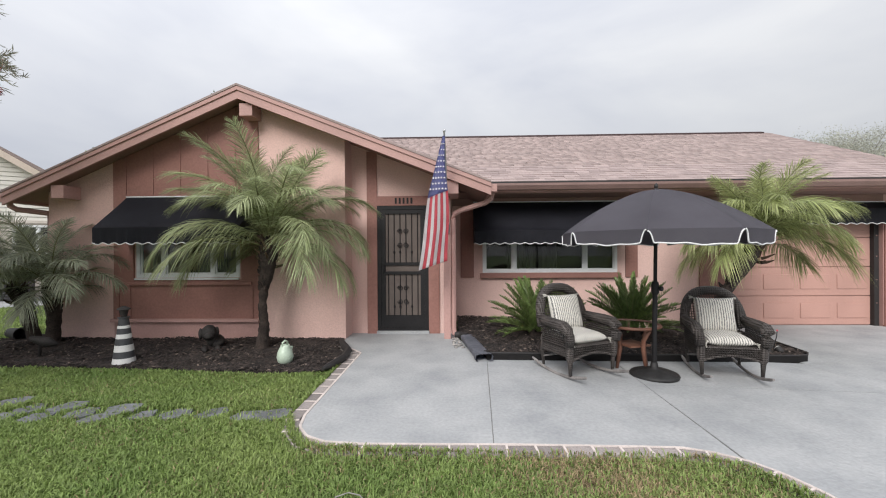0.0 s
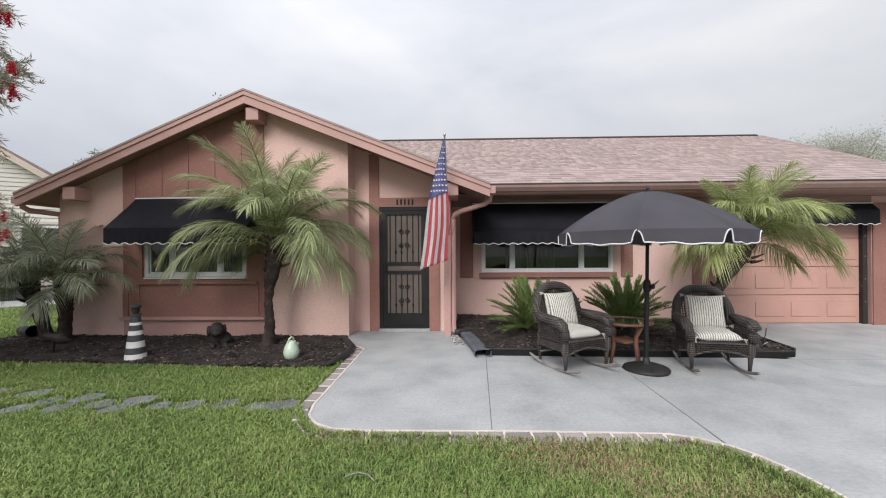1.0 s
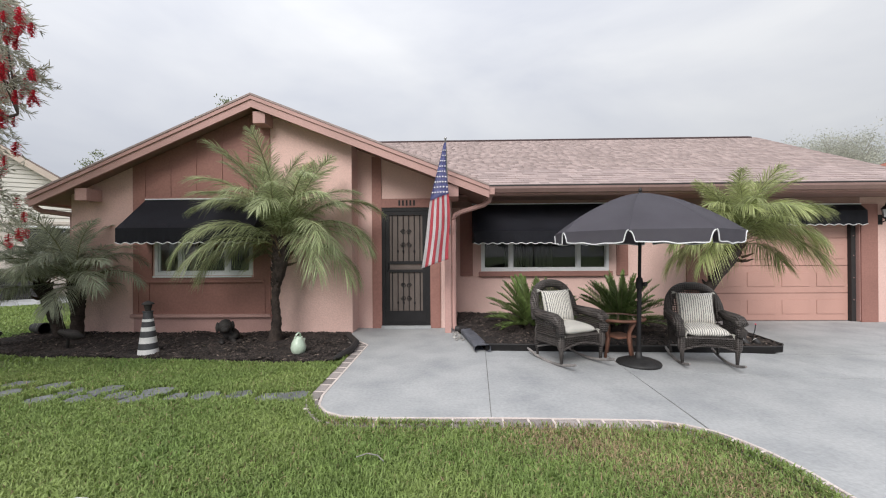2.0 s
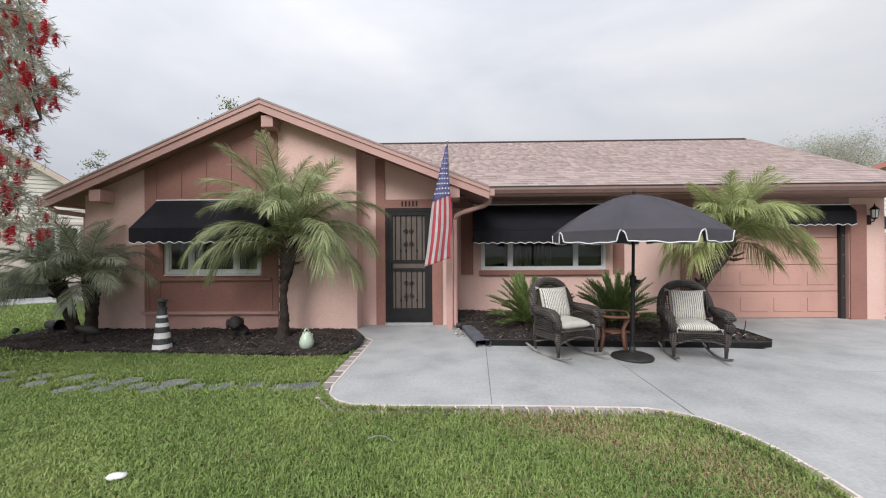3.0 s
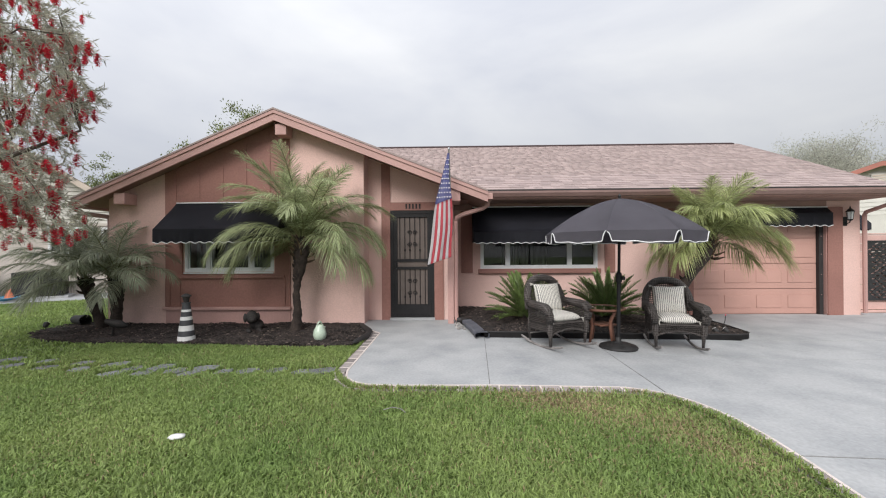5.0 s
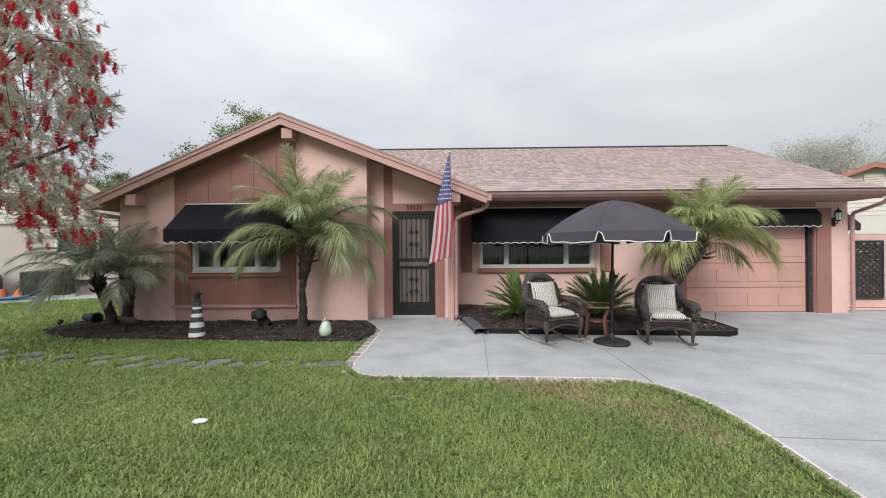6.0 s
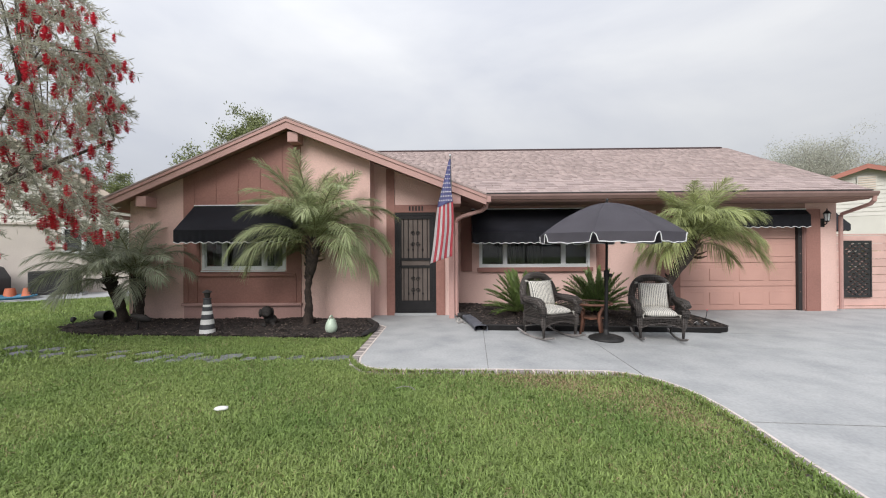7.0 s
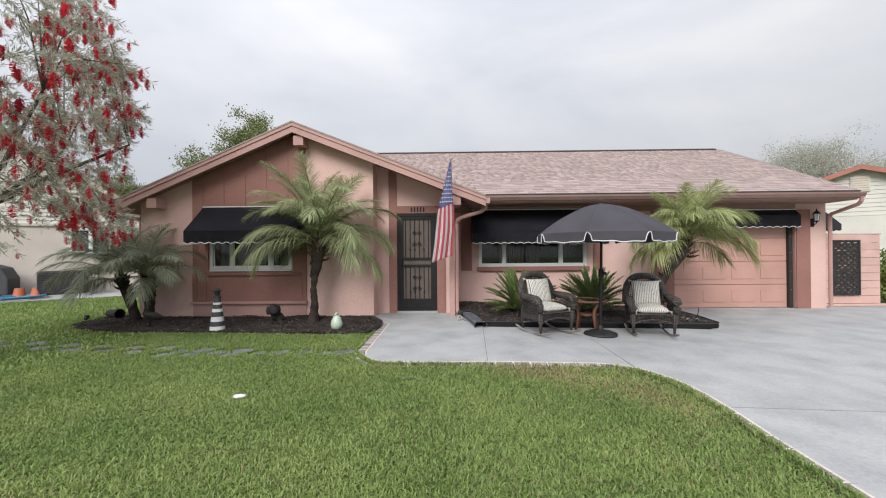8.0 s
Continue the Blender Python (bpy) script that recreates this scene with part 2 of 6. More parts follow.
pavement = thing("pavement", "grey broom-finished concrete patio and driveway with cut joints", "pavement", kind="structure")
g = 0.004
slab([(-1.215, 5.50 - g), (-1.215, 3.45), (-1.17, 3.22), (-1.06, 3.07), (-0.90, 2.985), (-0.6, 2.955), (0.33, 2.96), (0.47, 5.50 - g)], pavement)
slab([(-1.66, 6.37), (-1.66, 6.0), (-1.40, 5.74), (-1.215, 5.50), (0.45, 5.50), (0.12, 6.3), (0.06, 6.78), (-1.66, 6.78)], pavement)
slab([(0.33 + 2 * g, 2.96), (1.40, 3.01), (1.70, 3.02), (1.88, 2.97), (2.03, 2.885), (2.08, 5.52 - g), (0.47 + 2 * g, 5.50 - g)], pavement)
slab([(2.03 + 5 * g, 2.875), (2.05, 2.87), (2.17, 2.72), (2.25, 2.54), (2.31, 2.30), (2.33, 2.0), (2.316, 1.72), (4.65, 1.72), (4.65, 4.416), (2.067, 4.416)], pavement)
slab([(2.068, 4.432), (4.65, 4.432), (4.65, 5.52 - g), (2.08 + 5 * g, 5.52 - g)], pavement)
slab([(2.315, 1.70), (2.31, 1.6), (2.26, 1.1), (2.22, 0.4), (2.207, -3.0), (4.65, -3.0), (4.65, 1.70)], pavement)
slab([(2.207, -3.02), (2.20, -9.0), (4.65, -9.0), (4.65, -3.02)], pavement)
slab([(4.65 + g, 1.70), (4.65 + g, -3.0), (9.6, -3.0), (9.6, 1.70)], pavement)
slab([(4.65 + g, -3.02), (4.65 + g, -9.0), (9.6, -9.0), (9.6, -3.02)], pavement)
slab([(4.65 + g, 1.72), (9.6, 1.72), (9.6, 4.416), (4.65 + g, 4.416)], pavement)
slab([(4.65 + g, 4.432), (9.6, 4.432), (9.6, 5.5), (4.65 + g, 5.5)], pavement)
slab([(4.65 + g, 5.52), (9.6, 5.52), (12.5, 7.0), (12.5, 8.30), (4.65 + g, 8.30)], pavement)

def joint_strip(a, b, w=0.012):
    """Grit in a cut joint, a few millimetres under the paving."""
    (xa, ya), (xb, yb) = a, b
    ln = math.hypot(xb - xa, yb - ya)
    nx, ny = -(yb - ya) / ln * w, (xb - xa) / ln * w
    own = bmesh.new()
    rows = [[own.verts.new((x + sx * nx, y + sx * ny, gz(x) - dz)) for sx, dz in ((-1, 0.004), (1, 0.004), (1, 0.06), (-1, 0.06))] for x, y in ((xa, ya), (xb, yb))]
    for k in range(4):
        own.faces.new((rows[0][k], rows[0][(k + 1) % 4], rows[1][(k + 1) % 4], rows[1][k]))
    own.faces.new(rows[0])
    own.faces.new(rows[1][::-1])
    bmesh.ops.recalc_face_normals(own, faces=own.faces[:])
    part("joint_filler", own, FILLER, pavement)


for a, b in (((0.334, 2.97), (0.474, 5.5)), ((2.041, 2.90), (2.091, 5.5)), ((2.06, 4.424), (4.65, 4.424)), ((4.65, 4.424), (9.6, 4.424)), ((4.652, -9.0), (4.652, 8.2)), ((2.33, 1.71), (4.65, 1.71)), ((4.65, 1.71), (9.6, 1.71)), ((2.22, -3.01), (9.6, -3.01)), ((4.65, 5.51), (9.6, 5.51))):
    joint_strip(a, b)

# ---- house ----
house = thing("house", "single-storey pink stucco house with terracotta trim and shingle roof", "house")


def rake_z(x):
    a = RL if x < APEX[0] else RR
    return a[1] + (APEX[1] - a[1]) * (x - a[0]) / (APEX[0] - a[0])


def under(x):
    return rake_z(x) - 0.104


# gable wall round its window
WX0, WX1, WZ0, WZ1 = -5.02, -3.34, 0.97, 2.05
bm = holed([(X0, -0.2), (-1.66, -0.2), (-1.66, under(-1.66)), (APEX[0], under(APEX[0])), (X0, under(X0))], [rect(WX0, WX1, WZ0, WZ1)], GW, GW + 0.2)
part("gable_wall", bm, STUCCO, house, "pink stucco gable wall")
part("side_wall", box(X0, X0 + 0.2, GW + 0.2, 16.3, -0.2, 2.35), STUCCO, house)
part("return_wall", box(-1.86, -1.66, GW + 0.2, DW + 0.2, -0.2, under(-1.66)), STUCCO, house)
# door wall
DX0, DX1, DZ = -1.22, -0.39, 2.12
bm = holed([(-1.66, -0.2), (DX0, -0.2), (DX0, DZ), (DX1, DZ), (DX1, -0.2), (0.0, -0.2), (0.0, under(0.0)), (-1.66, under(-1.66))], [], DW, DW + 0.2)
part("entry_wall", bm, STUCCO, house)
part("entry_side_wall", box(-0.2, 0.0, DW + 0.2, MW + 0.2, -0.2, 2.4), STUCCO, house)
# main wall with window and garage opening
MX0, MX1, MZ0, MZ1 = 0.60, 3.22, 0.92, 1.98
GX0, GX1, GZ1 = 5.32, 8.22, 2.26
bm = holed([(0.0, -0.3), (GX0, -0.3), (GX0, GZ1), (GX1, GZ1), (GX1, -0.3), (X1, -0.3), (X1, 2.5), (0.0, 2.5)], [rect(MX0, MX1, MZ0, MZ1)], MW, MW + 0.2)
part("main_wall", bm, STUCCO, house)
part("east_wall", prism([(MW + 0.2, -0.3), (16.3, -0.3), (16.3, 2.5), (RIDGE_Y, 4.4), (MW + 0.2, 2.7)], "x", X1 - 0.2, X1), STUCCO, house)
part("back_wall", box(X0, X1, 16.3, 16.5, -0.3, 2.5), STUCCO, house)
# floor and partitions coloured near-black so the rooms look unlit through the glass
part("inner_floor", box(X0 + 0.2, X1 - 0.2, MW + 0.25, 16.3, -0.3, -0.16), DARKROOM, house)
part("room_ceiling", box(X0 + 0.2, -1.87, GW + 0.21, 16.29, 2.30, 2.34), CURTAIN, house)
part("hall_ceiling", box(-1.86, X1 - 0.21, MW + 0.21, 16.29, 2.35, 2.39), CURTAIN, house)
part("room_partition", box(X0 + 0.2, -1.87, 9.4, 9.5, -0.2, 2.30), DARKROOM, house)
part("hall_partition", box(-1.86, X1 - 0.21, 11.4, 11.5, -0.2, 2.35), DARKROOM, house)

# front gable roof: two slabs, fascia boards, beam ends
for a, tag in ((RL, "left"), (RR, "right")):
    y1 = 10.3 if tag == "left" else 8.0
    poly = [a, APEX, (APEX[0], APEX[1] - 0.10), (a[0], a[1] - 0.10)]
    part("gable_roof", prism(poly, "y", RAKE_Y + 0.04, y1), SOFFIT, house)
    d = 0.035
    top = [(a[0] + (0.0), a[1] + d), (APEX[0], APEX[1] + d), (APEX[0], APEX[1] + 0.004), (a[0], a[1] + 0.004)]
    part("shingle_edge", prism(top, "y", RAKE_Y - 0.03, y1), SHINGLE_I, house)
    f = [(a[0], a[1] - 0.002), (APEX[0], APEX[1] - 0.002), (APEX[0], APEX[1] - 0.185), (a[0], a[1] - 0.18)]
    part("rake_board", prism(f, "y", RAKE_Y, RAKE_Y + 0.037), RAKE, house, "rose-brown painted rake board")
    f = [(a[0], a[1] + 0.002), (APEX[0], APEX[1] + 0.002), (APEX[0], APEX[1] - 0.06), (a[0], a[1] - 0.06)]
    part("drip_strip", prism(f, "y", RAKE_Y - 0.02, RAKE_Y - 0.002), RAKE, house)
for x, z, h in ((APEX[0] + 0.10, 3.62, 0.19), (-6.02, 2.42, 0.20), (0.02, 2.42, 0.20)):
    part("beam_end", box(x - 0.10, x + 0.10, RAKE_Y + 0.05, GW if x < -1 else DW, z - h, z, bevel=0.006), RAKE, house)

# main roof
GUTTER = mat("brown_gutter_paint", (0.245, 0.155, 0.138), 0.5, 0.08, 2, 40, 0.04)
SL = (RIDGE_Z - EAVE_Z) / (RIDGE_Y - EAVE_Y)
poly = [(EAVE_Y, EAVE_Z), (RIDGE_Y, RIDGE_Z), (RIDGE_Y, RIDGE_Z - 0.12), (EAVE_Y, EAVE_Z - 0.12)]
roof = part("main_roof", prism(poly, "x", -6.62, XR), DECK, house, "rose-grey asphalt shingle roof")
poly = [(RIDGE_Y, RIDGE_Z), (17.0, RIDGE_Z - 5.11 * SL), (17.0, RIDGE_Z - 5.11 * SL - 0.12), (RIDGE_Y, RIDGE_Z - 0.12)]
part("back_roof", prism(poly, "x", -6.62, XR), SHINGLE_I, house)
part("eave_board", box(0.62, XR, EAVE_Y - 0.03, EAVE_Y, EAVE_Z - 0.17, EAVE_Z - 0.01), RAKE, house)
part("gutter", prism([(EAVE_Y - 0.14, EAVE_Z - 0.03), (EAVE_Y - 0.032, EAVE_Z - 0.03), (EAVE_Y - 0.032, EAVE_Z - 0.14), (EAVE_Y - 0.10, EAVE_Z - 0.14), (EAVE_Y - 0.14, EAVE_Z - 0.07)], "x", 0.64, XR + 0.06), GUTTER, house, "brown metal eave gutter")
# black strip stands in for the shadow line under the shingle edge
part("eave_shadow_strip", box(0.6, XR + 0.02, EAVE_Y - 0.05, EAVE_Y - 0.002, EAVE_Z - 0.012, EAVE_Z + 0.012), BLACKPL, house)
part("soffit", box(0.01, XR - 0.02, EAVE_Y, MW, EAVE_Z - 0.19, EAVE_Z - 0.165), SOFFIT, house)
part("frieze_board", box(0.01, GX1, MW - 0.025, MW - 0.001, 2.24, EAVE_Z - 0.19), SOFFIT, house)
part("side_rake_board", prism([(EAVE_Y, EAVE_Z + 0.004), (RIDGE_Y, RIDGE_Z + 0.004), (RIDGE_Y, RIDGE_Z - 0.16), (EAVE_Y, EAVE_Z - 0.16)], "x", XR, XR + 0.03), RAKE, house)
part("ridge_cap", prism([(RIDGE_Y - 0.13, RIDGE_Z - 0.045), (RIDGE_Y - 0.125, RIDGE_Z + 0.018), (RIDGE_Y, RIDGE_Z + 0.065), (RIDGE_Y + 0.125, RIDGE_Z + 0.018), (RIDGE_Y + 0.13, RIDGE_Z - 0.045)], "x", -2.9, 8.80), VENT, house, "dark ridge vent cap")

# ---- house: trim, openings and fittings ----
# dark trim field round the gable window, with battens, sill and ledge
PX0, PX1 = -5.37, -3.03
f = 0.03
bm = holed([(PX0, 0.30), (PX1, 0.30), (PX1, under(PX1) - 0.01), (APEX[0], under(APEX[0]) - 0.01), (PX0, under(PX0) - 0.01)], [rect(WX0 - 0.03, WX1 + 0.03, WZ0 - 0.03, WZ1 + 0.03)], GW - f, GW - 0.002)
part("trim_panel", bm, TRIM, house, "terracotta painted board panel")
part("plinth_panel", box(PX0, PX1, GW - 0.025, GW - 0.002, -0.1, 0.272), RAKE, house)
part("ledge", box(PX0 - 0.02, PX1 + 0.02, GW - 0.09, GW - 0.001, 0.275, 0.325, bevel=0.006), RAKE, house)
for x in (-5.16, -4.72, -4.28, -3.84, -3.40):
    part("batten", box(x - 0.012, x + 0.012, GW - f - 0.012, GW - f - 0.001, 2.30, under(x) - 0.015), TRIM, house)
for x0, x1 in ((PX0, PX0 + 0.09), (PX0 + 0.24, PX0 + 0.28), (PX1 - 0.13, PX1 - 0.09)):
    part("panel_strip", box(x0, x1, GW - f - 0.014, GW - f - 0.001, 0.33, 0.86), TRIM, house)
part("window_apron", box(PX0 + 0.25, PX1 - 0.1, GW - 0.075, GW - f - 0.001, 0.855, 0.905, bevel=0.005), TRIM, house)
# board beside the door
for x0, x1 in ((-1.40, -1.232), (-0.378, -0.20)):
    part("door_trim", box(x0, x1, DW - 0.03, DW - 0.002, 0.0, under(x0 if x0 < -1 else x1) - 0.03 if x0 < -1 else 2.28), TRIM, house)
part("door_head_trim", box(-1.231, -0.379, DW - 0.03, DW - 0.002, 2.125, 2.28), TRIM, house)
part("threshold", box(-1.24, -0.37, DW - 0.06, DW + 0.1, -0.02, 0.045, bevel=0.006), CONCRETE, house)


def window(name, x0, x1, z0, z1, y, splits, parent):
    """A white vinyl window set in a wall opening: frame, mullions, panes."""
    w = 0.055
    own = holed(rect(x0, x1, z0, z1), [rect(x0 + w, x1 - w, z0 + w, z1 - w)], y, y + 0.09)
    win = part(name, own, WINFRAME, parent, "white vinyl sliding window")
    edges = [x0 + w, *splits, x1 - w]
    for s in splits:
        part("mullion", box(s - 0.032, s + 0.032, y + 0.012, y + 0.075, z0 + w + 0.001, z1 - w - 0.001), WINFRAME, win)
    for a, b in zip(edges, edges[1:]):
        a2, b2 = a + (0.033 if a != edges[0] else 0.001), b - (0.033 if b != edges[-1] else 0.001)
        pane = part("pane", box(a2, b2, y + 0.045, y + 0.051, z0 + w + 0.001, z1 - w - 0.001), GLASS, win)
        pane.visible_shadow = False
        own = holed(rect(a2, b2, z0 + w + 0.001, z1 - w - 0.001), [rect(a2 + 0.022, b2 - 0.022, z0 + w + 0.023, z1 - w - 0.023)], y + 0.03, y + 0.044)
        part("sash", own, WINFRAME, win)
    return win


window("window", WX0 + 0.002, WX1 - 0.002, WZ0 + 0.002, WZ1 - 0.002, GW - 0.01, [-4.58, -3.78], house)
part("window_sill", box(WX0 + 0.0, WX1, GW - 0.06, GW - f - 0.002, WZ0 - 0.03, WZ0 - 0.004, bevel=0.004), WINFRAME, house)
window("window", MX0 + 0.002, MX1 - 0.002, MZ0 + 0.002, MZ1 - 0.002, MW - 0.005, [1.22, 2.60], house)
part("window_sill", box(MX0 - 0.05, MX1 + 0.05, MW - 0.08, MW - 0.001, MZ0 - 0.10, MZ0 - 0.004, bevel=0.008), TRIM, house)
for x0, x1 in ((0.17, 0.43), (3.37, 3.60)):
    sh = part("shutter", box(x0, x1, MW - 0.035, MW - 0.001, 0.83, 2.22, bevel=0.006), TRIM, house, "terracotta painted shutter board")
    part("shutter_panel", box(x0 + 0.035, x1 - 0.035, MW - 0.045, MW - 0.0352, 0.90, 2.15, bevel=0.004), TRIM, sh)
# curtains and blinds inside
for x0, x1, y, z0, z1 in ((-4.98, -4.62, GW + 0.3, 1.0, 2.0), (-3.70, -3.38, GW + 0.3, 1.0, 2.0), (1.3, 1.75, MW + 1.8, 0.5, 2.0), (1.9, 2.6, MW + 2.2, 0.4, 1.5)):
    own = bmesh.new()
    n = 24
    top = [own.verts.new((x0 + (x1 - x0) * i / n, y + 0.03 * math.sin(i * 1.7), z1)) for i in range(n + 1)]
    low = [own.verts.new((v.co.x, v.co.y, z0)) for v in top]
    for i in range(n):
        own.faces.new((top[i], top[i + 1], low[i + 1], low[i]))
    bmesh.ops.solidify(own, geom=own.faces[:], thickness=0.006)
    part("curtain", own, CURTAIN, house)

# security door
WOOD_DOOR = mat("tan_door_paint", (0.30, 0.25, 0.20), 0.6, 0.15, 3, 50, 0.1)
part("inner_door", box(DX0 + 0.002, DX1 - 0.002, DW + 0.13, DW + 0.17, 0.046, DZ - 0.01), WOOD_DOOR, house, "tan front door behind the grille")
own = holed(rect(DX0 - 0.01, DX1 + 0.01, 0.05, DZ), [rect(DX0 + 0.05, DX1 - 0.05, 0.09, DZ - 0.06)], DW - 0.02, DW + 0.04)
door = part("security_door", own, BLACKMETAL, house, "black steel security door with scrolled bars")
dx0, dx1 = DX0 + 0.052, DX1 - 0.052
own = holed(rect(dx0, dx1, 0.092, DZ - 0.062), [rect(dx0 + 0.07, dx1 - 0.07, 0.30, 0.98), rect(dx0 + 0.07, dx1 - 0.07, 1.03, 1.13), rect(dx0 + 0.07, dx1 - 0.07, 1.18, DZ - 0.13)], DW - 0.012, DW + 0.024)
part("door_leaf", own, BLACKMETAL, door)
SCREEN = mat("door_screen_mesh", (0.125, 0.10, 0.088), 0.8, 0.1, 4, 300, 0.1)
part("screen", box(dx0 + 0.071, dx1 - 0.071, DW + 0.012, DW + 0.016, 0.301, DZ - 0.131), SCREEN, door)
for z0, z1 in ((0.29, 0.99), (1.17, DZ - 0.12)):
    for i in range(6):
        x = dx0 + 0.07 + (dx1 - dx0 - 0.14) * (i + 0.5) / 6
        part("bar", tube([(x, DW - 0.002, z0), (x, DW - 0.002, z1)], 0.0075, 6), BLACKMETAL, door)
        if i in (1, 4, 2):
            part("bar_knuckle", lathe([(0.004, -0.03), (0.016, -0.012), (0.016, 0.012), (0.004, 0.03)], 8, None, pose(x, DW - 0.004, z0 + (z1 - z0) * 0.22)), BLACKMETAL, door)
    xm = (dx0 + dx1) / 2
    for sx in (-1, 1):
        for sz in (-1, 1):
            zc = (z0 + z1) / 2 + sz * 0.11
            pts = [(xm + sx * (0.05 + (0.045 - 0.0014 * k) * math.cos(k * 0.42)), DW - 0.006, zc + sz * (0.045 - 0.0014 * k) * math.sin(k * 0.42)) for k in range(22)]
            part("scroll", tube(pts, 0.006, 5), BLACKMETAL, door)
part("door_handle", box(dx0 + 0.02, dx0 + 0.05, DW - 0.05, DW - 0.013, 1.02, 1.16, bevel=0.006), BLACKMETAL, door)
# house number as plain bars
for k in range(5):
    part("number_bar", box(-0.93 + k * 0.065, -0.90 + k * 0.065, DW - 0.04, DW - 0.031, 2.155, 2.25), BLACKMETAL, house)

# garage door
gd = part("garage_door", box(GX0, GX1 - 0.10, MW + 0.16, MW + 0.19, gz(7), GZ1), GARAGE, house, "terracotta sectional garage door with raised panels")
gw = (GX1 - 0.10 - GX0)
for r in range(4):
    z = gz(7) + 0.012 + r * 0.565
    sec = part("door_section", box(GX0 + 0.002, GX1 - 0.102, MW + 0.128, MW + 0.159, z, z + 0.553, bevel=0.006), GARAGE, gd)
    for c in range(4):
        xa = GX0 + gw * (c + 0.10) / 4
        xb = GX0 + gw * (c + 0.90) / 4
        part("raised_panel", box(xa, xb, MW + 0.116, MW + 0.1275, z + 0.13, z + 0.42, bevel=0.009), GARAGE, gd)
part("door_track_screen", box(GX1 - 0.098, GX1 - 0.012, MW + 0.05, MW + 0.15, gz(7), GZ1), BLACKPL, house, "black folded garage screen")
for z in (0.3, 0.75, 1.2, 1.6):
    part("screen_stud", lathe([(0.012, 0), (0.012, 0.006), (0.004, 0.01)], 8, None, pose(GX1 - 0.055, MW + 0.05, z, 90)), GUTTER, house)
part("garage_trim", box(4.78, GX0 - 0.002, MW - 0.03, MW - 0.001, gz(5), 2.24), TRIM, house)
part("garage_trim", box(GX1 + 0.004, GX1 + 0.33, MW - 0.05, MW - 0.001, gz(8) + 0.001, 2.235), TRIM, house)
part("garage_trim", box(GX1 - 0.012, GX1 - 0.0005, MW - 0.03, MW + 0.19, gz(8) + 0.03, 2.2), RAKE, house)


# awnings
def awning(label, x0, x1, wall, out, ztop, zlip, drop, waves=9):
    """A sloped canvas awning with closed sides and a scalloped front valance."""
    a = thing("awning", label, "awning", group="black window awnings")
    own = bmesh.new()
    nx, ny = 18, 6
    rows = []
    for j in range(ny + 1):
        v = j / ny
        row = []
        for i in range(nx + 1):
            u = i / nx
            sag = -0.012 * math.sin(math.pi * v) * (1 + 0.4 * math.sin(u * 9))
            row.append(own.verts.new((x0 + (x1 - x0) * u, wall - 0.01 - out * v, ztop + (zlip - ztop) * v + sag)))
        rows.append(row)
    for j in range(ny):
        for i in range(nx):
            own.faces.new((rows[j][i], rows[j][i + 1], rows[j + 1][i + 1], rows[j + 1][i]))
    bmesh.ops.solidify(own, geom=own.faces[:], thickness=0.006)
    part("canopy", own, CANVAS, a, smooth=True)
    for x in (x0, x1 - 0.006):
        part("side_panel", prism([(wall - 0.012, ztop - 0.01), (wall - 0.012 - out, zlip - 0.004), (wall - 0.012 - out, zlip - drop), (wall - 0.012, zlip - drop)], "x", x, x + 0.006), CANVAS, a)
    n = 120
    edge = [(x0 + (x1 - x0) * i / n, wall - 0.014 - out - 0.006 * math.sin(i * 0.9), zlip - drop - 0.026 * (1 - math.cos(i / n * waves * math.tau)) / 2) for i in range(n + 1)]
    own = bmesh.new()
    top = [own.verts.new((x, wall - 0.014 - out, zlip)) for x, y, z in edge]
    low = [own.verts.new(p) for p in edge]
    for i in range(n):
        own.faces.new((top[i], top[i + 1], low[i + 1], low[i]))
    bmesh.ops.solidify(own, geom=own.faces[:], thickness=0.004)
    part("valance", own, CANVAS, a)
    part("piping", tube([(x, y - 0.004, z) for x, y, z in edge], 0.0075, 5), PIPING, a, "white scalloped piping")
    part("top_rail", tube([(x0, wall - 0.02, ztop + 0.004), (x1, wall - 0.02, ztop + 0.004)], 0.012, 8), WINFRAME, a)
    for x in (x0 + 0.03, x1 - 0.03):
        part("arm", tube([(x, wall - 0.005, zlip - drop + 0.05), (x, wall - out, zlip - drop + 0.06)], 0.012, 8), BLACKMETAL, a)
    return a


awning("black canvas awning over the gable window", -5.14, -3.00, GW - 0.03, 0.62, 2.25, 1.74, 0.22, waves=13)
awning("black canvas awning over the front room window", 0.42, 3.30, MW - 0.04, 0.62, 2.30, 1.72, 0.22, waves=16)
awning("shallow black canvas awning over the garage door", GX0 - 0.1, GX1 - 0.02, MW - 0.05, 0.14, 2.235, 2.10, 0.27, waves=16)
aw = awning("black canvas awning on the side wall", 0.0, 1.5, 0.0, 0.72, 2.58, 2.0, 0.17, waves=9)
aw.matrix_basis = pose(10.551, 10.1, 0.0, 0, 0, 90)
part("side_wing", box(X1 + 0.001, 10.55, 10.0, 13.0, -0.3, 2.7), STUCCO, house)
part("wing_roof", box(X1 + 0.001, 10.75, 9.8, 13.2, 2.701, 2.8), SHINGLE_I, house)

# gutters and downspouts
def spout(points, label):
    part("downspout", tube(points, 0.042, 8), RAKE, house, label)


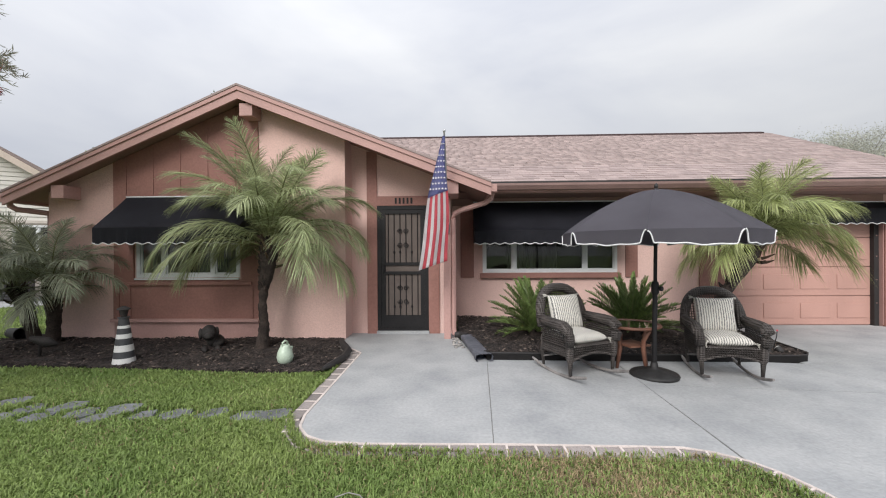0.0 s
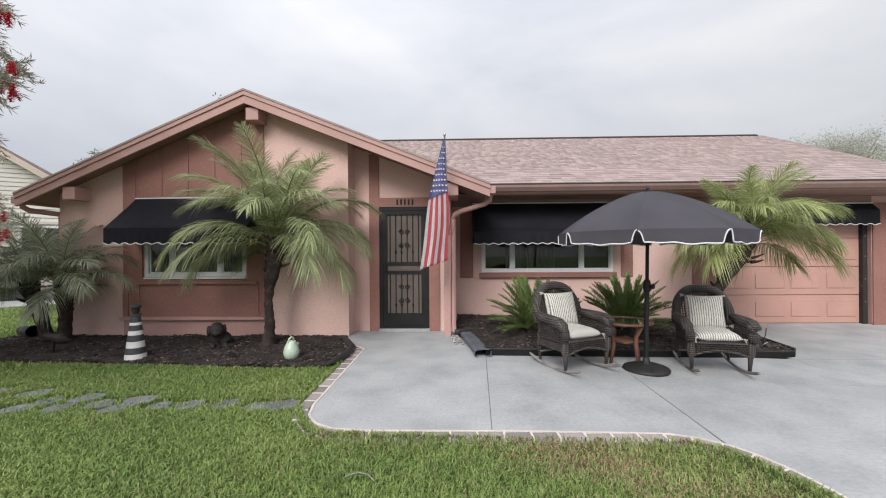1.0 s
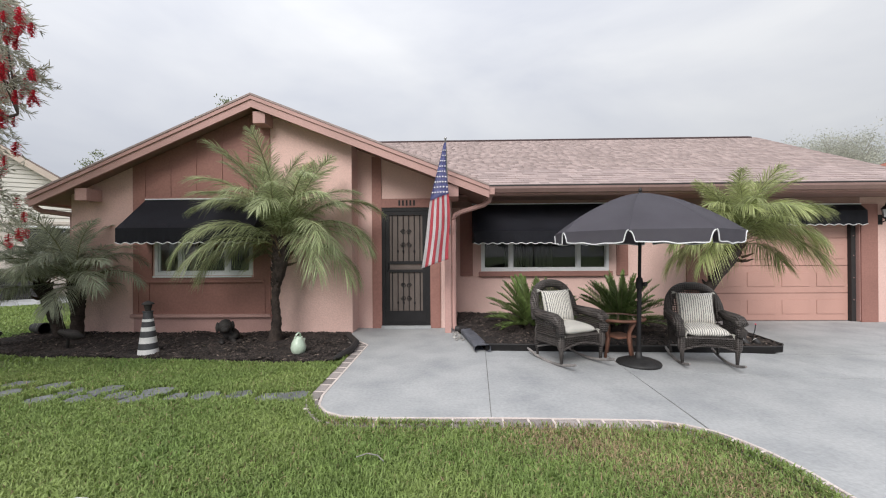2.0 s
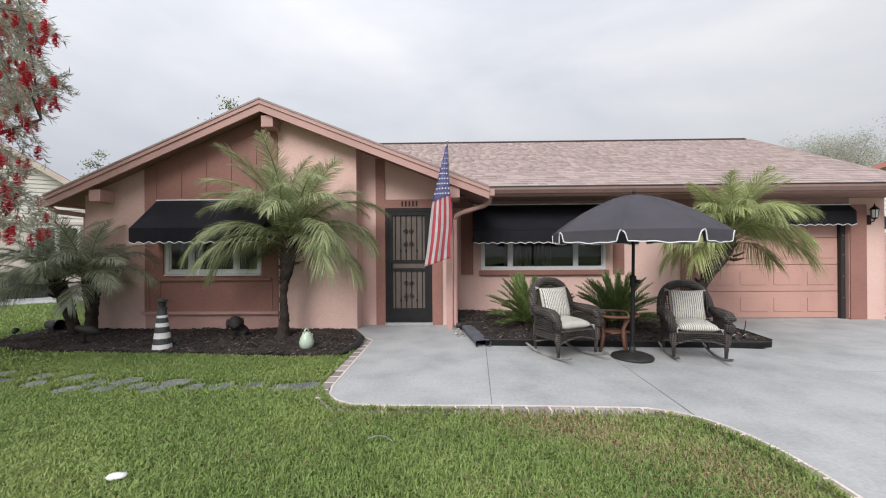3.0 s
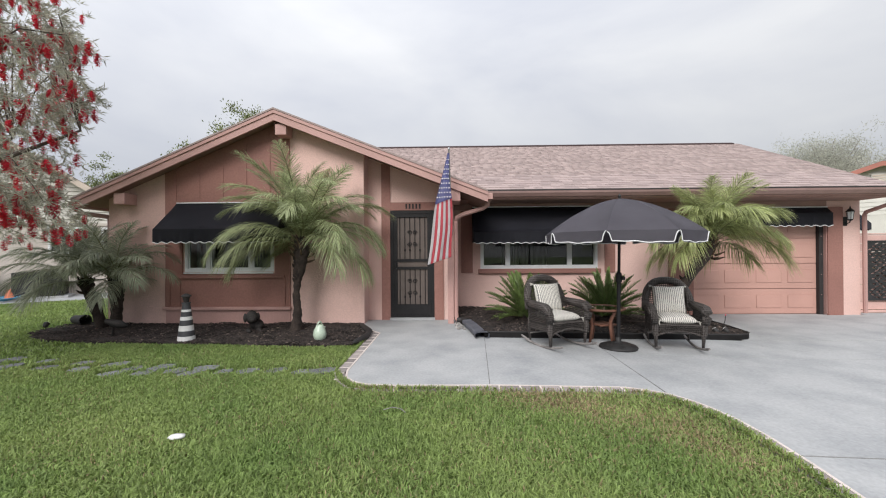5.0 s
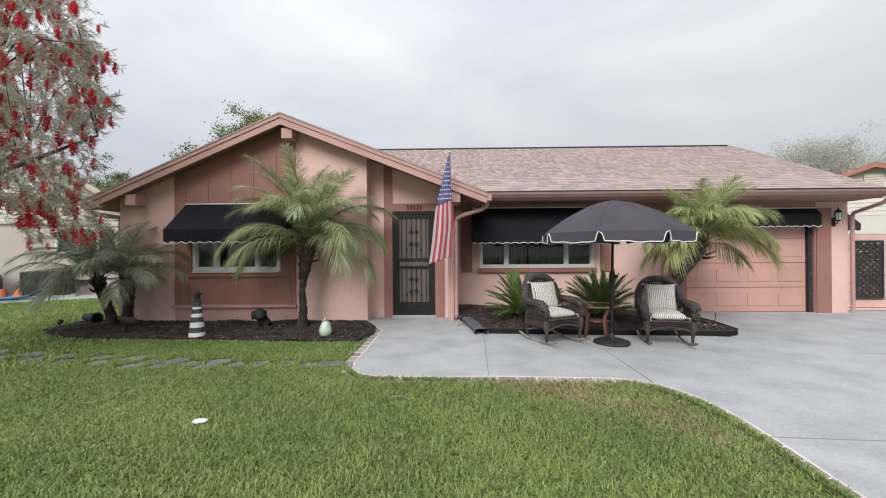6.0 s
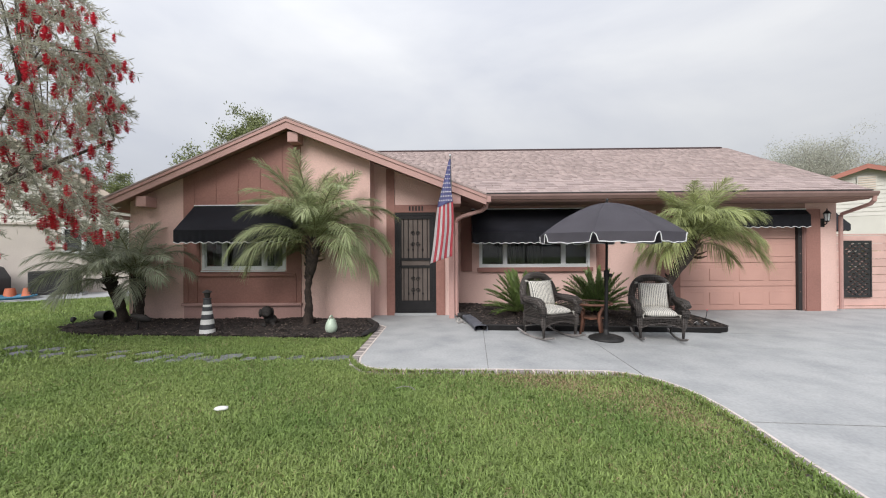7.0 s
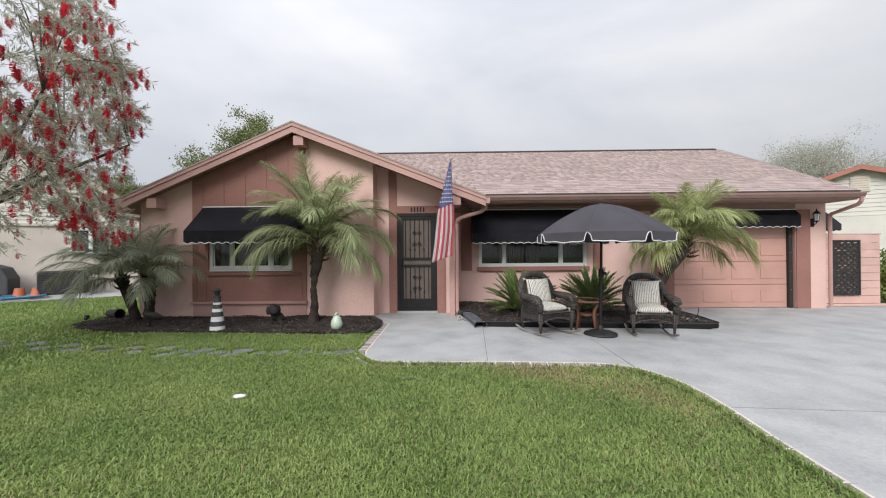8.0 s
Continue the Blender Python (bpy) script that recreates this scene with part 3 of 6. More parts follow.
gut = part("gable_gutter", box(RR[0] - 0.02, RR[0] + 0.09, RAKE_Y + 0.02, 7.25, RR[1] - 0.13, RR[1] - 0.02, bevel=0.008), RAKE, house)
part("gable_gutter", box(RL[0] - 0.09, RL[0] + 0.02, RAKE_Y + 0.02, 12.0, RL[1] - 0.13, RL[1] - 0.02, bevel=0.008), RAKE, house)
spout([(RR[0] + 0.035, 6.30, RR[1] - 0.12), (RR[0] + 0.02, 6.31, RR[1] - 0.20), (RR[0] - 0.06, 6.33, RR[1] - 0.26), (0.15, 6.40, 2.00), (0.06, 6.41, 1.95), (0.035, 6.41, 1.86), (0.035, 6.41, 0.16), (0.045, 6.40, 0.08), (0.10, 6.38, 0.05)], "rose-brown metal downspout")
part("porch_post", box(-0.115, -0.012, 6.34, 6.46, 0.0, 2.36, bevel=0.006), RAKE, house, "rose-brown painted porch post")
spout([(RL[0] - 0.035, 6.15, RL[1] - 0.10), (RL[0] - 0.02, 6.16, RL[1] - 0.18), (RL[0] + 0.04, 6.2, RL[1] - 0.23), (X0 - 0.06, 6.42, 2.02), (X0 - 0.05, 6.45, 1.93), (X0 - 0.05, 6.46, 0.1)], "rose-brown metal downspout")
spout([(XR + 0.01, EAVE_Y - 0.08, EAVE_Z - 0.13), (XR + 0.02, EAVE_Y - 0.06, EAVE_Z - 0.22), (XR + 0.03, EAVE_Y + 0.03, EAVE_Z - 0.29), (X1 + 0.08, MW - 0.06, 2.12), (X1 + 0.055, MW - 0.05, 2.05), (X1 + 0.055, MW - 0.05, gz(9) + 0.05)], "rose-brown metal downspout")

# wall lanterns
LAMPGLASS = mat("frosted_lantern_glass", (0.62, 0.64, 0.64), 0.25, 0.05, 4, 60, 0.02)


def lantern(m):
    a = thing("wall_lantern", "black metal coach lantern with glass panes on the wall", "wall lamp", m, group="wall lanterns")
    part("back_plate", box(-0.05, 0.05, -0.015, 0.0, -0.20, 0.0, bevel=0.006), BLACKMETAL, a)
    part("arm", tube([(0, -0.01, -0.12), (0, -0.06, -0.15), (0, -0.12, -0.13), (0, -0.13, -0.07)], 0.011, 8), BLACKMETAL, a)
    body = part("lantern_glass", lathe([(0.045, -0.06), (0.062, 0.10)], 6, None, pose(0, -0.13, 0)), LAMPGLASS, a)
    part("base", lathe([(0.012, -0.10), (0.05, -0.075), (0.05, -0.06)], 6, None, pose(0, -0.13, 0)), BLACKMETAL, a)
    part("cap", lathe([(0.082, 0.10), (0.075, 0.115), (0.045, 0.155), (0.02, 0.175), (0.012, 0.20), (0.004, 0.235)], 6, None, pose(0, -0.13, 0)), BLACKMETAL, a)
    for k in range(6):
        c, s = math.cos(k * math.tau / 6), math.sin(k * math.tau / 6)
        part("rib", tube([(0.047 * c, -0.13 + 0.047 * s, -0.06), (0.064 * c, -0.13 + 0.064 * s, 0.10)], 0.005, 5), BLACKMETAL, a)
    return a


l1 = lantern(pose(8.63, MW, 2.02))
copy_thing(l1, pose(-0.10, DW, 2.02))

# flag on its pole
POLE = mat("grey_aluminium_pole", (0.45, 0.45, 0.46), 0.35, 0.08, 6, 60, 0.02, metal=0.7)
RED = mat("red_flag_cloth", (0.80, 0.17, 0.21), 0.8, 0.04, 6, 200, 0.05, trans=0.3)
WHITE = mat("white_flag_cloth", (0.88, 0.85, 0.86), 0.8, 0.03, 6, 200, 0.05, trans=0.3)
BLUE = mat("blue_flag_cloth", (0.25, 0.26, 0.50), 0.8, 0.05, 6, 200, 0.05, trans=0.3)
TIP, FOOT = Vector((-0.075, 5.64, 3.01)), Vector((-0.035, 6.30, 1.70))
flag = thing("flag", "striped red, white and blue flag hanging from a wall pole", "flag")
part("pole", tube([FOOT, TIP], 0.0125, 8), POLE, flag, "grey aluminium pole")
part("finial", blob(0.02, 0.02, 0.03, Matrix.Translation(TIP + Vector((0, 0, 0.02)))), POLE, flag)
part("bracket", tube([FOOT + Vector((0, 0.035, -0.05)), FOOT + Vector((0, -0.045, 0.09))], 0.022, 8), POLE, flag)


def cloth(u, v):
    """A place on the hanging cloth: u from the pole's tip down, v across the folds."""
    left = np.interp(u, (0, 0.2, 0.42, 0.7, 1), (-0.02, -0.12, -0.215, -0.29, -0.37))
    right = np.interp(u, (0, 0.2, 0.42, 0.7, 1), (0.012, 0.015, 0.045, 0.055, 0.035))
    fold = 0.018 * math.sin(v * 7.5 + 1.5 * u) * min(1, u * 2.2) + 0.007 * math.sin(v * 15 - 2 * u) * u
    return Vector((-0.078 + left + (right - left) * v + 0.008 * math.sin(9 * u + 3 * v), 5.63 + 0.03 * u + 0.16 * u * v + fold, 2.96 - 1.86 * u + 0.13 * v * u * u))


def patch(name, u0, u1, v0, v1, material):
    own = bmesh.new()
    nu, nv = 26, 8
    vs = []
    for i in range(nu + 1):
        row = []
        for j in range(nv + 1):
            v = v0 + (v1 - v0) * j / nv
            a = u0 + 0.05 * (1 - v) if u0 > 0 else u0
            b = u1 + 0.05 * (1 - v) if u1 < 1 else u1
            row.append(own.verts.new(cloth(a + (b - a) * i / nu, v)))
        vs.append(row)
    for i in range(nu):
        for j in range(nv):
            own.faces.new((vs[i][j], vs[i + 1][j], vs[i + 1][j + 1], vs[i][j + 1]))
    bmesh.ops.solidify(own, geom=own.faces[:], thickness=0.003)
    return part(name, own, material, flag, smooth=True)


patch("canton", 0.0, 0.41, 0.0, 1.0, BLUE)
for k in range(8):
    patch("stripe", 0.41, 1.0, k / 8, (k + 1) / 8, RED if k % 2 == 1 else WHITE)
for i in range(9):
    for j in range(1 + i // 2 + 1):
        u, v = 0.06 + i * 0.042, (j + 0.4 + 0.25 * (i % 2)) / (2 + i // 2)
        if v > 0.96:
            continue
        c = cloth(u, v) + Vector((0, -0.012, 0))
        own = bmesh.new()
        size = 0.011 + 0.008 * min(1, u * 3)
        hub_f, hub_b = own.verts.new(c), own.verts.new(c + Vector((0, 0.004, 0)))
        ring = [own.verts.new(c + size * (1 if k % 2 == 0 else 0.42) * Vector((math.sin(k * math.pi / 5), 0, math.cos(k * math.pi / 5)))) for k in range(10)]
        rear = [own.verts.new(v.co + Vector((0, 0.004, 0))) for v in ring]
        for k in range(10):
            n = (k + 1) % 10
            own.faces.new((hub_f, ring[k], ring[n]))
            own.faces.new((hub_b, rear[n], rear[k]))
            own.faces.new((ring[k], rear[k], rear[n], ring[n]))
        bmesh.ops.recalc_face_normals(own, faces=own.faces[:])
        part("star", own, WHITE, flag)

# ---- planting beds ----
rng = np.random.default_rng(7)


def inside(poly, x, y):
    """Which of the places x, y lie in the polygon."""
    hit = np.zeros(len(x), bool)
    n = len(poly)
    for i in range(n):
        (xa, ya), (xb, yb) = poly[i], poly[(i + 1) % n]
        if ya != yb:
            hit ^= ((ya > y) != (yb > y)) & (x < (xb - xa) * (y - ya) / (yb - ya) + xa)
    return hit


def raw(name, verts, faces, material, parent=None, smooth=False):
    """A mesh object from arrays of places and of equal-sized faces."""
    verts, faces = np.asarray(verts, np.float32), np.asarray(faces, np.int32)
    me = bpy.data.meshes.new(name)
    me.vertices.add(len(verts))
    me.vertices.foreach_set("co", verts.ravel())
    me.loops.add(faces.size)
    me.loops.foreach_set("vertex_index", faces.ravel())
    me.polygons.add(len(faces))
    k = faces.shape[1]
    me.polygons.foreach_set("loop_start", np.arange(0, faces.size, k, dtype=np.int32))
    me.update(calc_edges=True)
    me.materials.append(material)
    if smooth:
        me.polygons.foreach_set("use_smooth", np.ones(len(faces), bool))
    ob = new(name, me)
    if parent is not None:
        ob.parent = parent
    return ob


BED_L = [(-1.47, 4.66), (-2.2, 4.62), (-3.2, 4.72), (-4.4, 4.80), (-5.5, 4.88), (-6.4, 5.05), (-7.0, 5.4), (-7.25, 5.9), (-7.05, 6.5), (-6.5, 6.8), (-6.46, 6.36), (-1.67, 6.36), (-1.62, 5.95), (-1.50, 5.66), (-1.40, 5.45), (-1.36, 5.1)]
BED_R = [(0.44, 5.21), (1.2, 5.27), (2.3, 5.37), (3.6, 5.50), (4.62, 5.62), (4.78, 5.67), (4.86, 5.78), (4.93, 6.5), (4.94, 7.4), (4.80, 8.0), (0.10, 8.04), (0.10, 6.60), (0.30, 6.1)]


def bed(name, label, poly, top, shoulder=0.09):
    """A mound of mulch: a sheet that rises from its edge, strewn with chips."""
    own = bmesh.new()
    xs = [p[0] for p in poly]
    ys = [p[1] for p in poly]
    outer = [own.verts.new((x, y, gz(x) - 0.03)) for x, y in poly]
    cx, cy = sum(xs) / len(xs), sum(ys) / len(ys)
    inner = [own.verts.new((x + (cx - x) * 0.01 + (shoulder if x < cx else -shoulder) * 0.5, y + (shoulder if y < cy else -0.005), gz(x) + top)) for x, y in poly]
    n = len(poly)
    for i in range(n):
        own.faces.new((outer[i], outer[(i + 1) % n], inner[(i + 1) % n], inner[i]))
    own.faces.new(inner)
    bmesh.ops.recalc_face_normals(own, faces=own.faces[:])
    b = tagged(link(name, own, MULCH), label, "mulch bed", kind="structure")
    m = 16000
    x = rng.uniform(min(xs), max(xs), m)
    y = rng.uniform(min(ys), max(ys), m)
    ok = inside(poly, x, y)
    x, y = x[ok], y[ok]
    m = len(x)
    z = np.array([gz(v) for v in x]) + top + rng.uniform(-0.004, 0.014, m)
    z += 0.018 * np.sin(x * 5.1 + 1.3 * np.sin(y * 4.2)) * np.sin(y * 6.3 + x)
    a, ln, wd = rng.uniform(0, math.tau, m), rng.uniform(0.015, 0.05, m), rng.uniform(0.006, 0.016, m)
    tilt = rng.uniform(-0.4, 0.4, m)
    d = np.stack([np.cos(a), np.sin(a), tilt], 1) * ln[:, None]
    s = np.stack([-np.sin(a), np.cos(a), rng.uniform(-0.3, 0.3, m)], 1) * wd[:, None]
    c = np.stack([x, y, z], 1)
    v = np.stack([c - d, c + s, c + d, c - s, c + np.array([0, 0, 0.012])], 1).reshape(-1, 3)
    k = np.arange(m)[:, None] * 5
    f = np.stack([k + np.array([[0, 3, 4]]), k + np.array([[3, 2, 4]]), k + np.array([[2, 1, 4]]), k + np.array([[1, 0, 4]])], 1)
    pale = rng.random(m) < 0.07
    tagged(raw("mulch_chips", v, f[~pale].reshape(-1, 3), CHIP), "loose dark brown bark chips on the bed", "mulch", kind="stuff")
    tagged(raw("pale_mulch_chips", v, f[pale].reshape(-1, 3), CHIP_P), "scattered weathered tan bark chips on the bed", "mulch", kind="stuff")


bed("mulch_bed_west", "dark bark mulch bed along the gable wall", BED_L, 0.01)
bed("mulch_bed_east", "dark bark mulch bed under the front room window", BED_R, 0.07, 0.01)

edging = thing("bed_edging", "black plastic garden edging round a mulch bed", "edging", group="bed edgings")
pts = [(x, y, gz(x)) for x, y in ((0.46, 5.17), (1.2, 5.235), (2.3, 5.335), (3.6, 5.465), (4.62, 5.58), (4.78, 5.625), (4.88, 5.74), (4.96, 6.4), (4.97, 7.4), (4.86, 7.9))]
own = bmesh.new()
lo = [own.verts.new((x, y, z - 0.03)) for x, y, z in pts]
hi = [own.verts.new((x, y, z + 0.088)) for x, y, z in pts]
for i in range(len(pts) - 1):
    own.faces.new((lo[i], lo[i + 1], hi[i + 1], hi[i]))
bmesh.ops.solidify(own, geom=own.faces[:], thickness=0.012)
part("strip", own, BLACKPL, edging)
part("roll_top", tube([(x, y + 0.006, z + 0.086) for x, y, z in pts], 0.012, 8), BLACKPL, edging)
edging = thing("bed_edging", "black plastic garden edging beside the brick border", "edging", group="bed edgings")
pts = [(-1.64, 5.98), (-1.50, 5.66), (-1.40, 5.45), (-1.37, 5.1), (-1.44, 4.70), (-1.47, 4.62)]
part("roll_top", tube([(x + 0.02, y, 0.045) for x, y in pts], [0.04, 0.05, 0.05, 0.045, 0.04, 0.02], 8), BLACKPL, edging)


# ---- palms ----
LEAF = mat("palm_leaflet_green", (0.42, 0.46, 0.26), 0.40, 0.15, 3, 40, 0.05, rand=0.25, island=0.5, tint=(0.32, 0.37, 0.19), trans=0.42)
LEAF_Y = mat("yellow_green_palm_leaflet", (0.47, 0.50, 0.24), 0.42, 0.15, 3, 40, 0.05, rand=0.2, island=0.45, tint=(0.36, 0.41, 0.17), trans=0.42)
LEAF_D = mat("grey_green_palm_leaflet", (0.36, 0.385, 0.27), 0.42, 0.15, 3, 40, 0.05, rand=0.2, island=0.45, tint=(0.28, 0.305, 0.21), trans=0.36)
SAGO = mat("dark_green_cycad_leaflet", (0.19, 0.265, 0.085), 0.35, 0.15, 3, 40, 0.05, rand=0.25, island=0.25, trans=0.2)
STALK = mat("palm_stalk", (0.20, 0.21, 0.09), 0.6, 0.15, 5, 50, 0.1)
TRUNK = mat("brown_palm_trunk", (0.050, 0.036, 0.030), 0.95, 0.3, 9, 45, 1.0)
STUB = mat("dark_leaf_base", (0.045, 0.031, 0.026), 0.95, 0.3, 9, 60, 0.6, rand=0.4)


def frond_mesh(length, start, droop, leaf, pairs, width, hang, material, seed=0, bare=0.17, rank=0.20, wide=56, tip_angle=22):
    """A feather leaf that grows along +x: an arching stalk with a comb of narrow leaflets down both sides."""
    r = np.random.default_rng(seed)
    n = 24
    pts, ang = [np.zeros(3)], []
    bend = r.uniform(-0.10, 0.10)
    for i in range(n):
        q = (i + 0.5) / n
        a = radians(start) - radians(droop) * q ** 1.35
        ang.append(a)
        pts.append(pts[-1] + np.array([math.cos(a), bend * q, math.sin(a)]) * length / n)
    pts = np.array(pts)
    verts, faces = [], []
    for k in range(pairs):
        s = bare + (1 - bare) * (k + 0.5) / pairs
        i = min(int(s * n), n - 1)
        p = pts[i] + (pts[i + 1] - pts[i]) * (s * n - i)
        t = np.array([math.cos(ang[i]), 0, math.sin(ang[i])])
        up = np.array([-math.sin(ang[i]), 0, math.cos(ang[i])])
        q = (s - bare) / (1 - bare)
        phi = radians(wide + (tip_angle - wide) * q)
        size = leaf * (0.42 + 0.58 * math.sin(math.pi * min(1, 0.14 + 0.74 * q))) * (1 - 0.45 * max(0, q - 0.75) / 0.25)
        for side in (-1, 1):
            ph = phi + r.normal() * 0.07
            d = t * math.cos(ph) + np.array([0, side, 0]) * math.sin(ph) + up * (rank + r.normal() * 0.10)
            d /= np.linalg.norm(d)
            sz = size * r.uniform(0.88, 1.08)
            h = hang * r.uniform(0.6, 1.4)
            w = np.cross(d, up + r.normal(size=3) * 0.35)
            w = w / (np.linalg.norm(w) + 1e-6) * width
            b = len(verts)
            for f_, ww in ((0.0, 0.35), (0.38, 0.5), (0.74, 0.36)):
                c = p + d * sz * f_ + np.array([0, 0, -h * sz * f_ * f_])
                verts += [c - w * ww, c + w * ww]
            verts.append(p + d * sz + np.array([0, 0, -h * sz]))
            faces += [(b, b + 1, b + 3), (b, b + 3, b + 2), (b + 2, b + 3, b + 5), (b + 2, b + 5, b + 4), (b + 4, b + 5, b + 6)]
    blades_n = len(faces)
    for i in range(n):
        b = len(verts)
        for j in (i, i + 1):
            rr = 0.012 * length / 1.6 * (1 - j / n) ** 0.8 + 0.002
            verts += [pts[j] + np.array([0, rr, 0]), pts[j] + np.array([0, -rr, 0]), pts[j] + np.array([0, 0, -rr * 1.4])]
        for a, c in ((0, 1), (1, 2), (2, 0)):
            faces += [(b + a, b + c, b + 3 + c), (b + a, b + 3 + c, b + 3 + a)]
    tmp = raw("frond", verts, faces, material)
    me = tmp.data
    me.materials.append(STALK)
    me.polygons.foreach_set("material_index", np.where(np.arange(len(faces)) < blades_n, 0, 1).astype(np.int32))
    bpy.data.objects.remove(tmp)
    return me


def crown(parent, top, layers, seed=0, lift=0.10, pruned=None):
    """Fronds round the point top: layers holds (meshes, count, pitch jitter), youngest first.
    Old low fronds are pruned away on the side that faces the heading pruned."""
    r = random.Random(seed)
    turn = r.uniform(0, 360)
    for level, (meshes, count, jitter) in enumerate(layers):
        turn += 29
        for k in range(count):
            a = turn + 360 * (k + r.uniform(-0.22, 0.22)) / count
            if pruned is not None and level > 1 and math.cos(radians(a - pruned)) > 0.8:
                continue
            ob = new("frond", meshes[k % len(meshes)])
            ob.parent = parent
            s = r.uniform(0.86, 1.08)
            z = top[2] + lift * (1 - level / max(1, len(layers) - 1)) - 0.04 * r.random()
            ob.matrix_basis = pose(top[0], top[1], z, 0, 0, a) @ pose(0.03, 0, 0, r.uniform(-16, 16), r.uniform(-jitter, jitter), 0) @ Matrix.Diagonal((s, s, s, 1))


def trunk(parent, pts, radii, stubs, seed=0, m=TRUNK):
    r = random.Random(seed)
    fine, rad = [], []
    for i in range(len(pts) - 1):
        for k in range(6):
            u = k / 6
            fine.append(Vector(pts[i]).lerp(Vector(pts[i + 1]), u))
            rad.append((radii[i] * (1 - u) + radii[i + 1] * u) * r.uniform(0.88, 1.12))
    fine.append(Vector(pts[-1]))
    rad.append(radii[-1])
    tk = part("trunk", tube(fine, rad, 12), m, parent, smooth=True)
    for k in range(stubs):
        u = 1 - (k / stubs) ** 1.3 * 0.45
        i = min(int(u * (len(fine) - 1)), len(fine) - 2)
        p, a = fine[i], k * 2.4
        out = Vector((math.cos(a), math.sin(a), 0.9)).normalized()
        far_ = r.uniform(0.03, 0.075)
        own = tube([p + out * rad[i] * 0.6, p + out * (rad[i] + far_ * 0.5), p + out * (rad[i] + far_) + Vector((0, 0, 0.02))], [0.030, 0.024, 0.008], 5)
        part("leaf_base", own, STUB, tk)
    return tk


def palm_layers(length, leaf, pairs, width, material, hang, counts, starts=(80, 60, 34, 6), droops=(48, 88, 86, 70)):
    """Four tiers of fronds, from the upright young ones to the old hanging ones, two shapes each."""
    layers = []
    for k, (c, st, dr) in enumerate(zip(counts, starts, droops)):
        shapes = [frond_mesh(length * (1.0, 1.0, 0.97, 0.88)[k] * (1.0 if q else 0.92), st + 5 * q, dr * (0.9 + 0.2 * q), leaf, pairs, width, hang * (0.6 + 0.2 * k), material, 10 * k + q) for q in range(2)]
        layers.append((shapes, c, 10))
    return layers


def boots(parent, top, count, length, seed):
    """Cut leaf bases fanning out under the crown."""
    r = random.Random(seed)
    for k in range(count):
        a, e = k * 2.4, r.uniform(0.1, 1.1)
        d = Vector((math.cos(a) * math.cos(e), math.sin(a) * math.cos(e), math.sin(e)))
        p = Vector(top) + Vector((0, 0, -0.30 * (1 - e / 1.1))) + d * 0.05
        part("leaf_base", tube([p, p + d * length * 0.5, p + d * length * r.uniform(0.7, 1.1) + Vector((0, 0, 0.02))], [0.026, 0.02, 0.008], 5), BOOT, parent)


BOOT = mat("rusty_brown_leaf_base", (0.13, 0.085, 0.05), 0.9, 0.3, 9, 60, 0.5, rand=0.5)
palm = thing("palm_tree", "pygmy date palm with a curved brown trunk in the mulch bed", "palm tree", group="date palms")
tk = trunk(palm, [(-2.70, 5.76, -0.03), (-2.69, 5.76, 0.10), (-2.67, 5.76, 0.34), (-2.69, 5.75, 0.62), (-2.66, 5.74, 0.84), (-2.62, 5.74, 1.05), (-2.59, 5.74, 1.28), (-2.57, 5.74, 1.50)], [0.12, 0.09, 0.068, 0.055, 0.062, 0.100, 0.120, 0.100], 110, 1)
boots(tk, (-2.58, 5.74, 1.42), 34, 0.20, 3)
crown(palm, (-2.57, 5.74, 1.46), palm_layers(1.68, 0.40, 92, 0.0080, LEAF, 0.62, (13, 23, 20, 12), (77, 62, 40, 14), (58, 92, 100, 86)), 12, pruned=270)

palm = thing("palm_tree", "leaning yellow-green date palm in front of the garage wall", "palm tree", group="date palms")
tk = trunk(palm, [(3.78, 6.35, gz(3.8) - 0.02), (3.84, 6.35, 0.15), (4.00, 6.36, 0.45), (4.26, 6.38, 0.80), (4.52, 6.40, 1.14), (4.70, 6.40, 1.46)], [0.10, 0.085, 0.070, 0.080, 0.10, 0.085], 60, 2)
boots(tk, (4.69, 6.40, 1.42), 20, 0.16, 5)
crown(palm, (4.71, 6.40, 1.47), palm_layers(1.26, 0.40, 90, 0.0085, LEAF_Y, 0.80, (13, 22, 22, 8), (78, 62, 42, 16), (56, 96, 98, 80)), 8, pruned=265)

for base, top, sd in (((-6.24, 5.97, -0.03), (-6.52, 5.92, 0.84), 21), ((-6.05, 6.02, -0.03), (-5.97, 5.92, 0.86), 35)):
    palm = thing("palm_tree", "low grey-green date palm, one of a clump by the wall", "palm tree", group="date palms")
    mid = tuple((a + b) / 2 + (0.03 if k == 0 else 0) for k, (a, b) in enumerate(zip(base, top)))
    tk = trunk(palm, [base, mid, top], [0.085, 0.085, 0.105], 44, sd)
    boots(tk, top, 12, 0.14, sd)
    crown(palm, top, palm_layers(1.25, 0.34, 76, 0.0085, LEAF_D, 0.6, (6, 10, 9, 3), (76, 60, 40, 14), (60, 92, 90, 64)), sd)

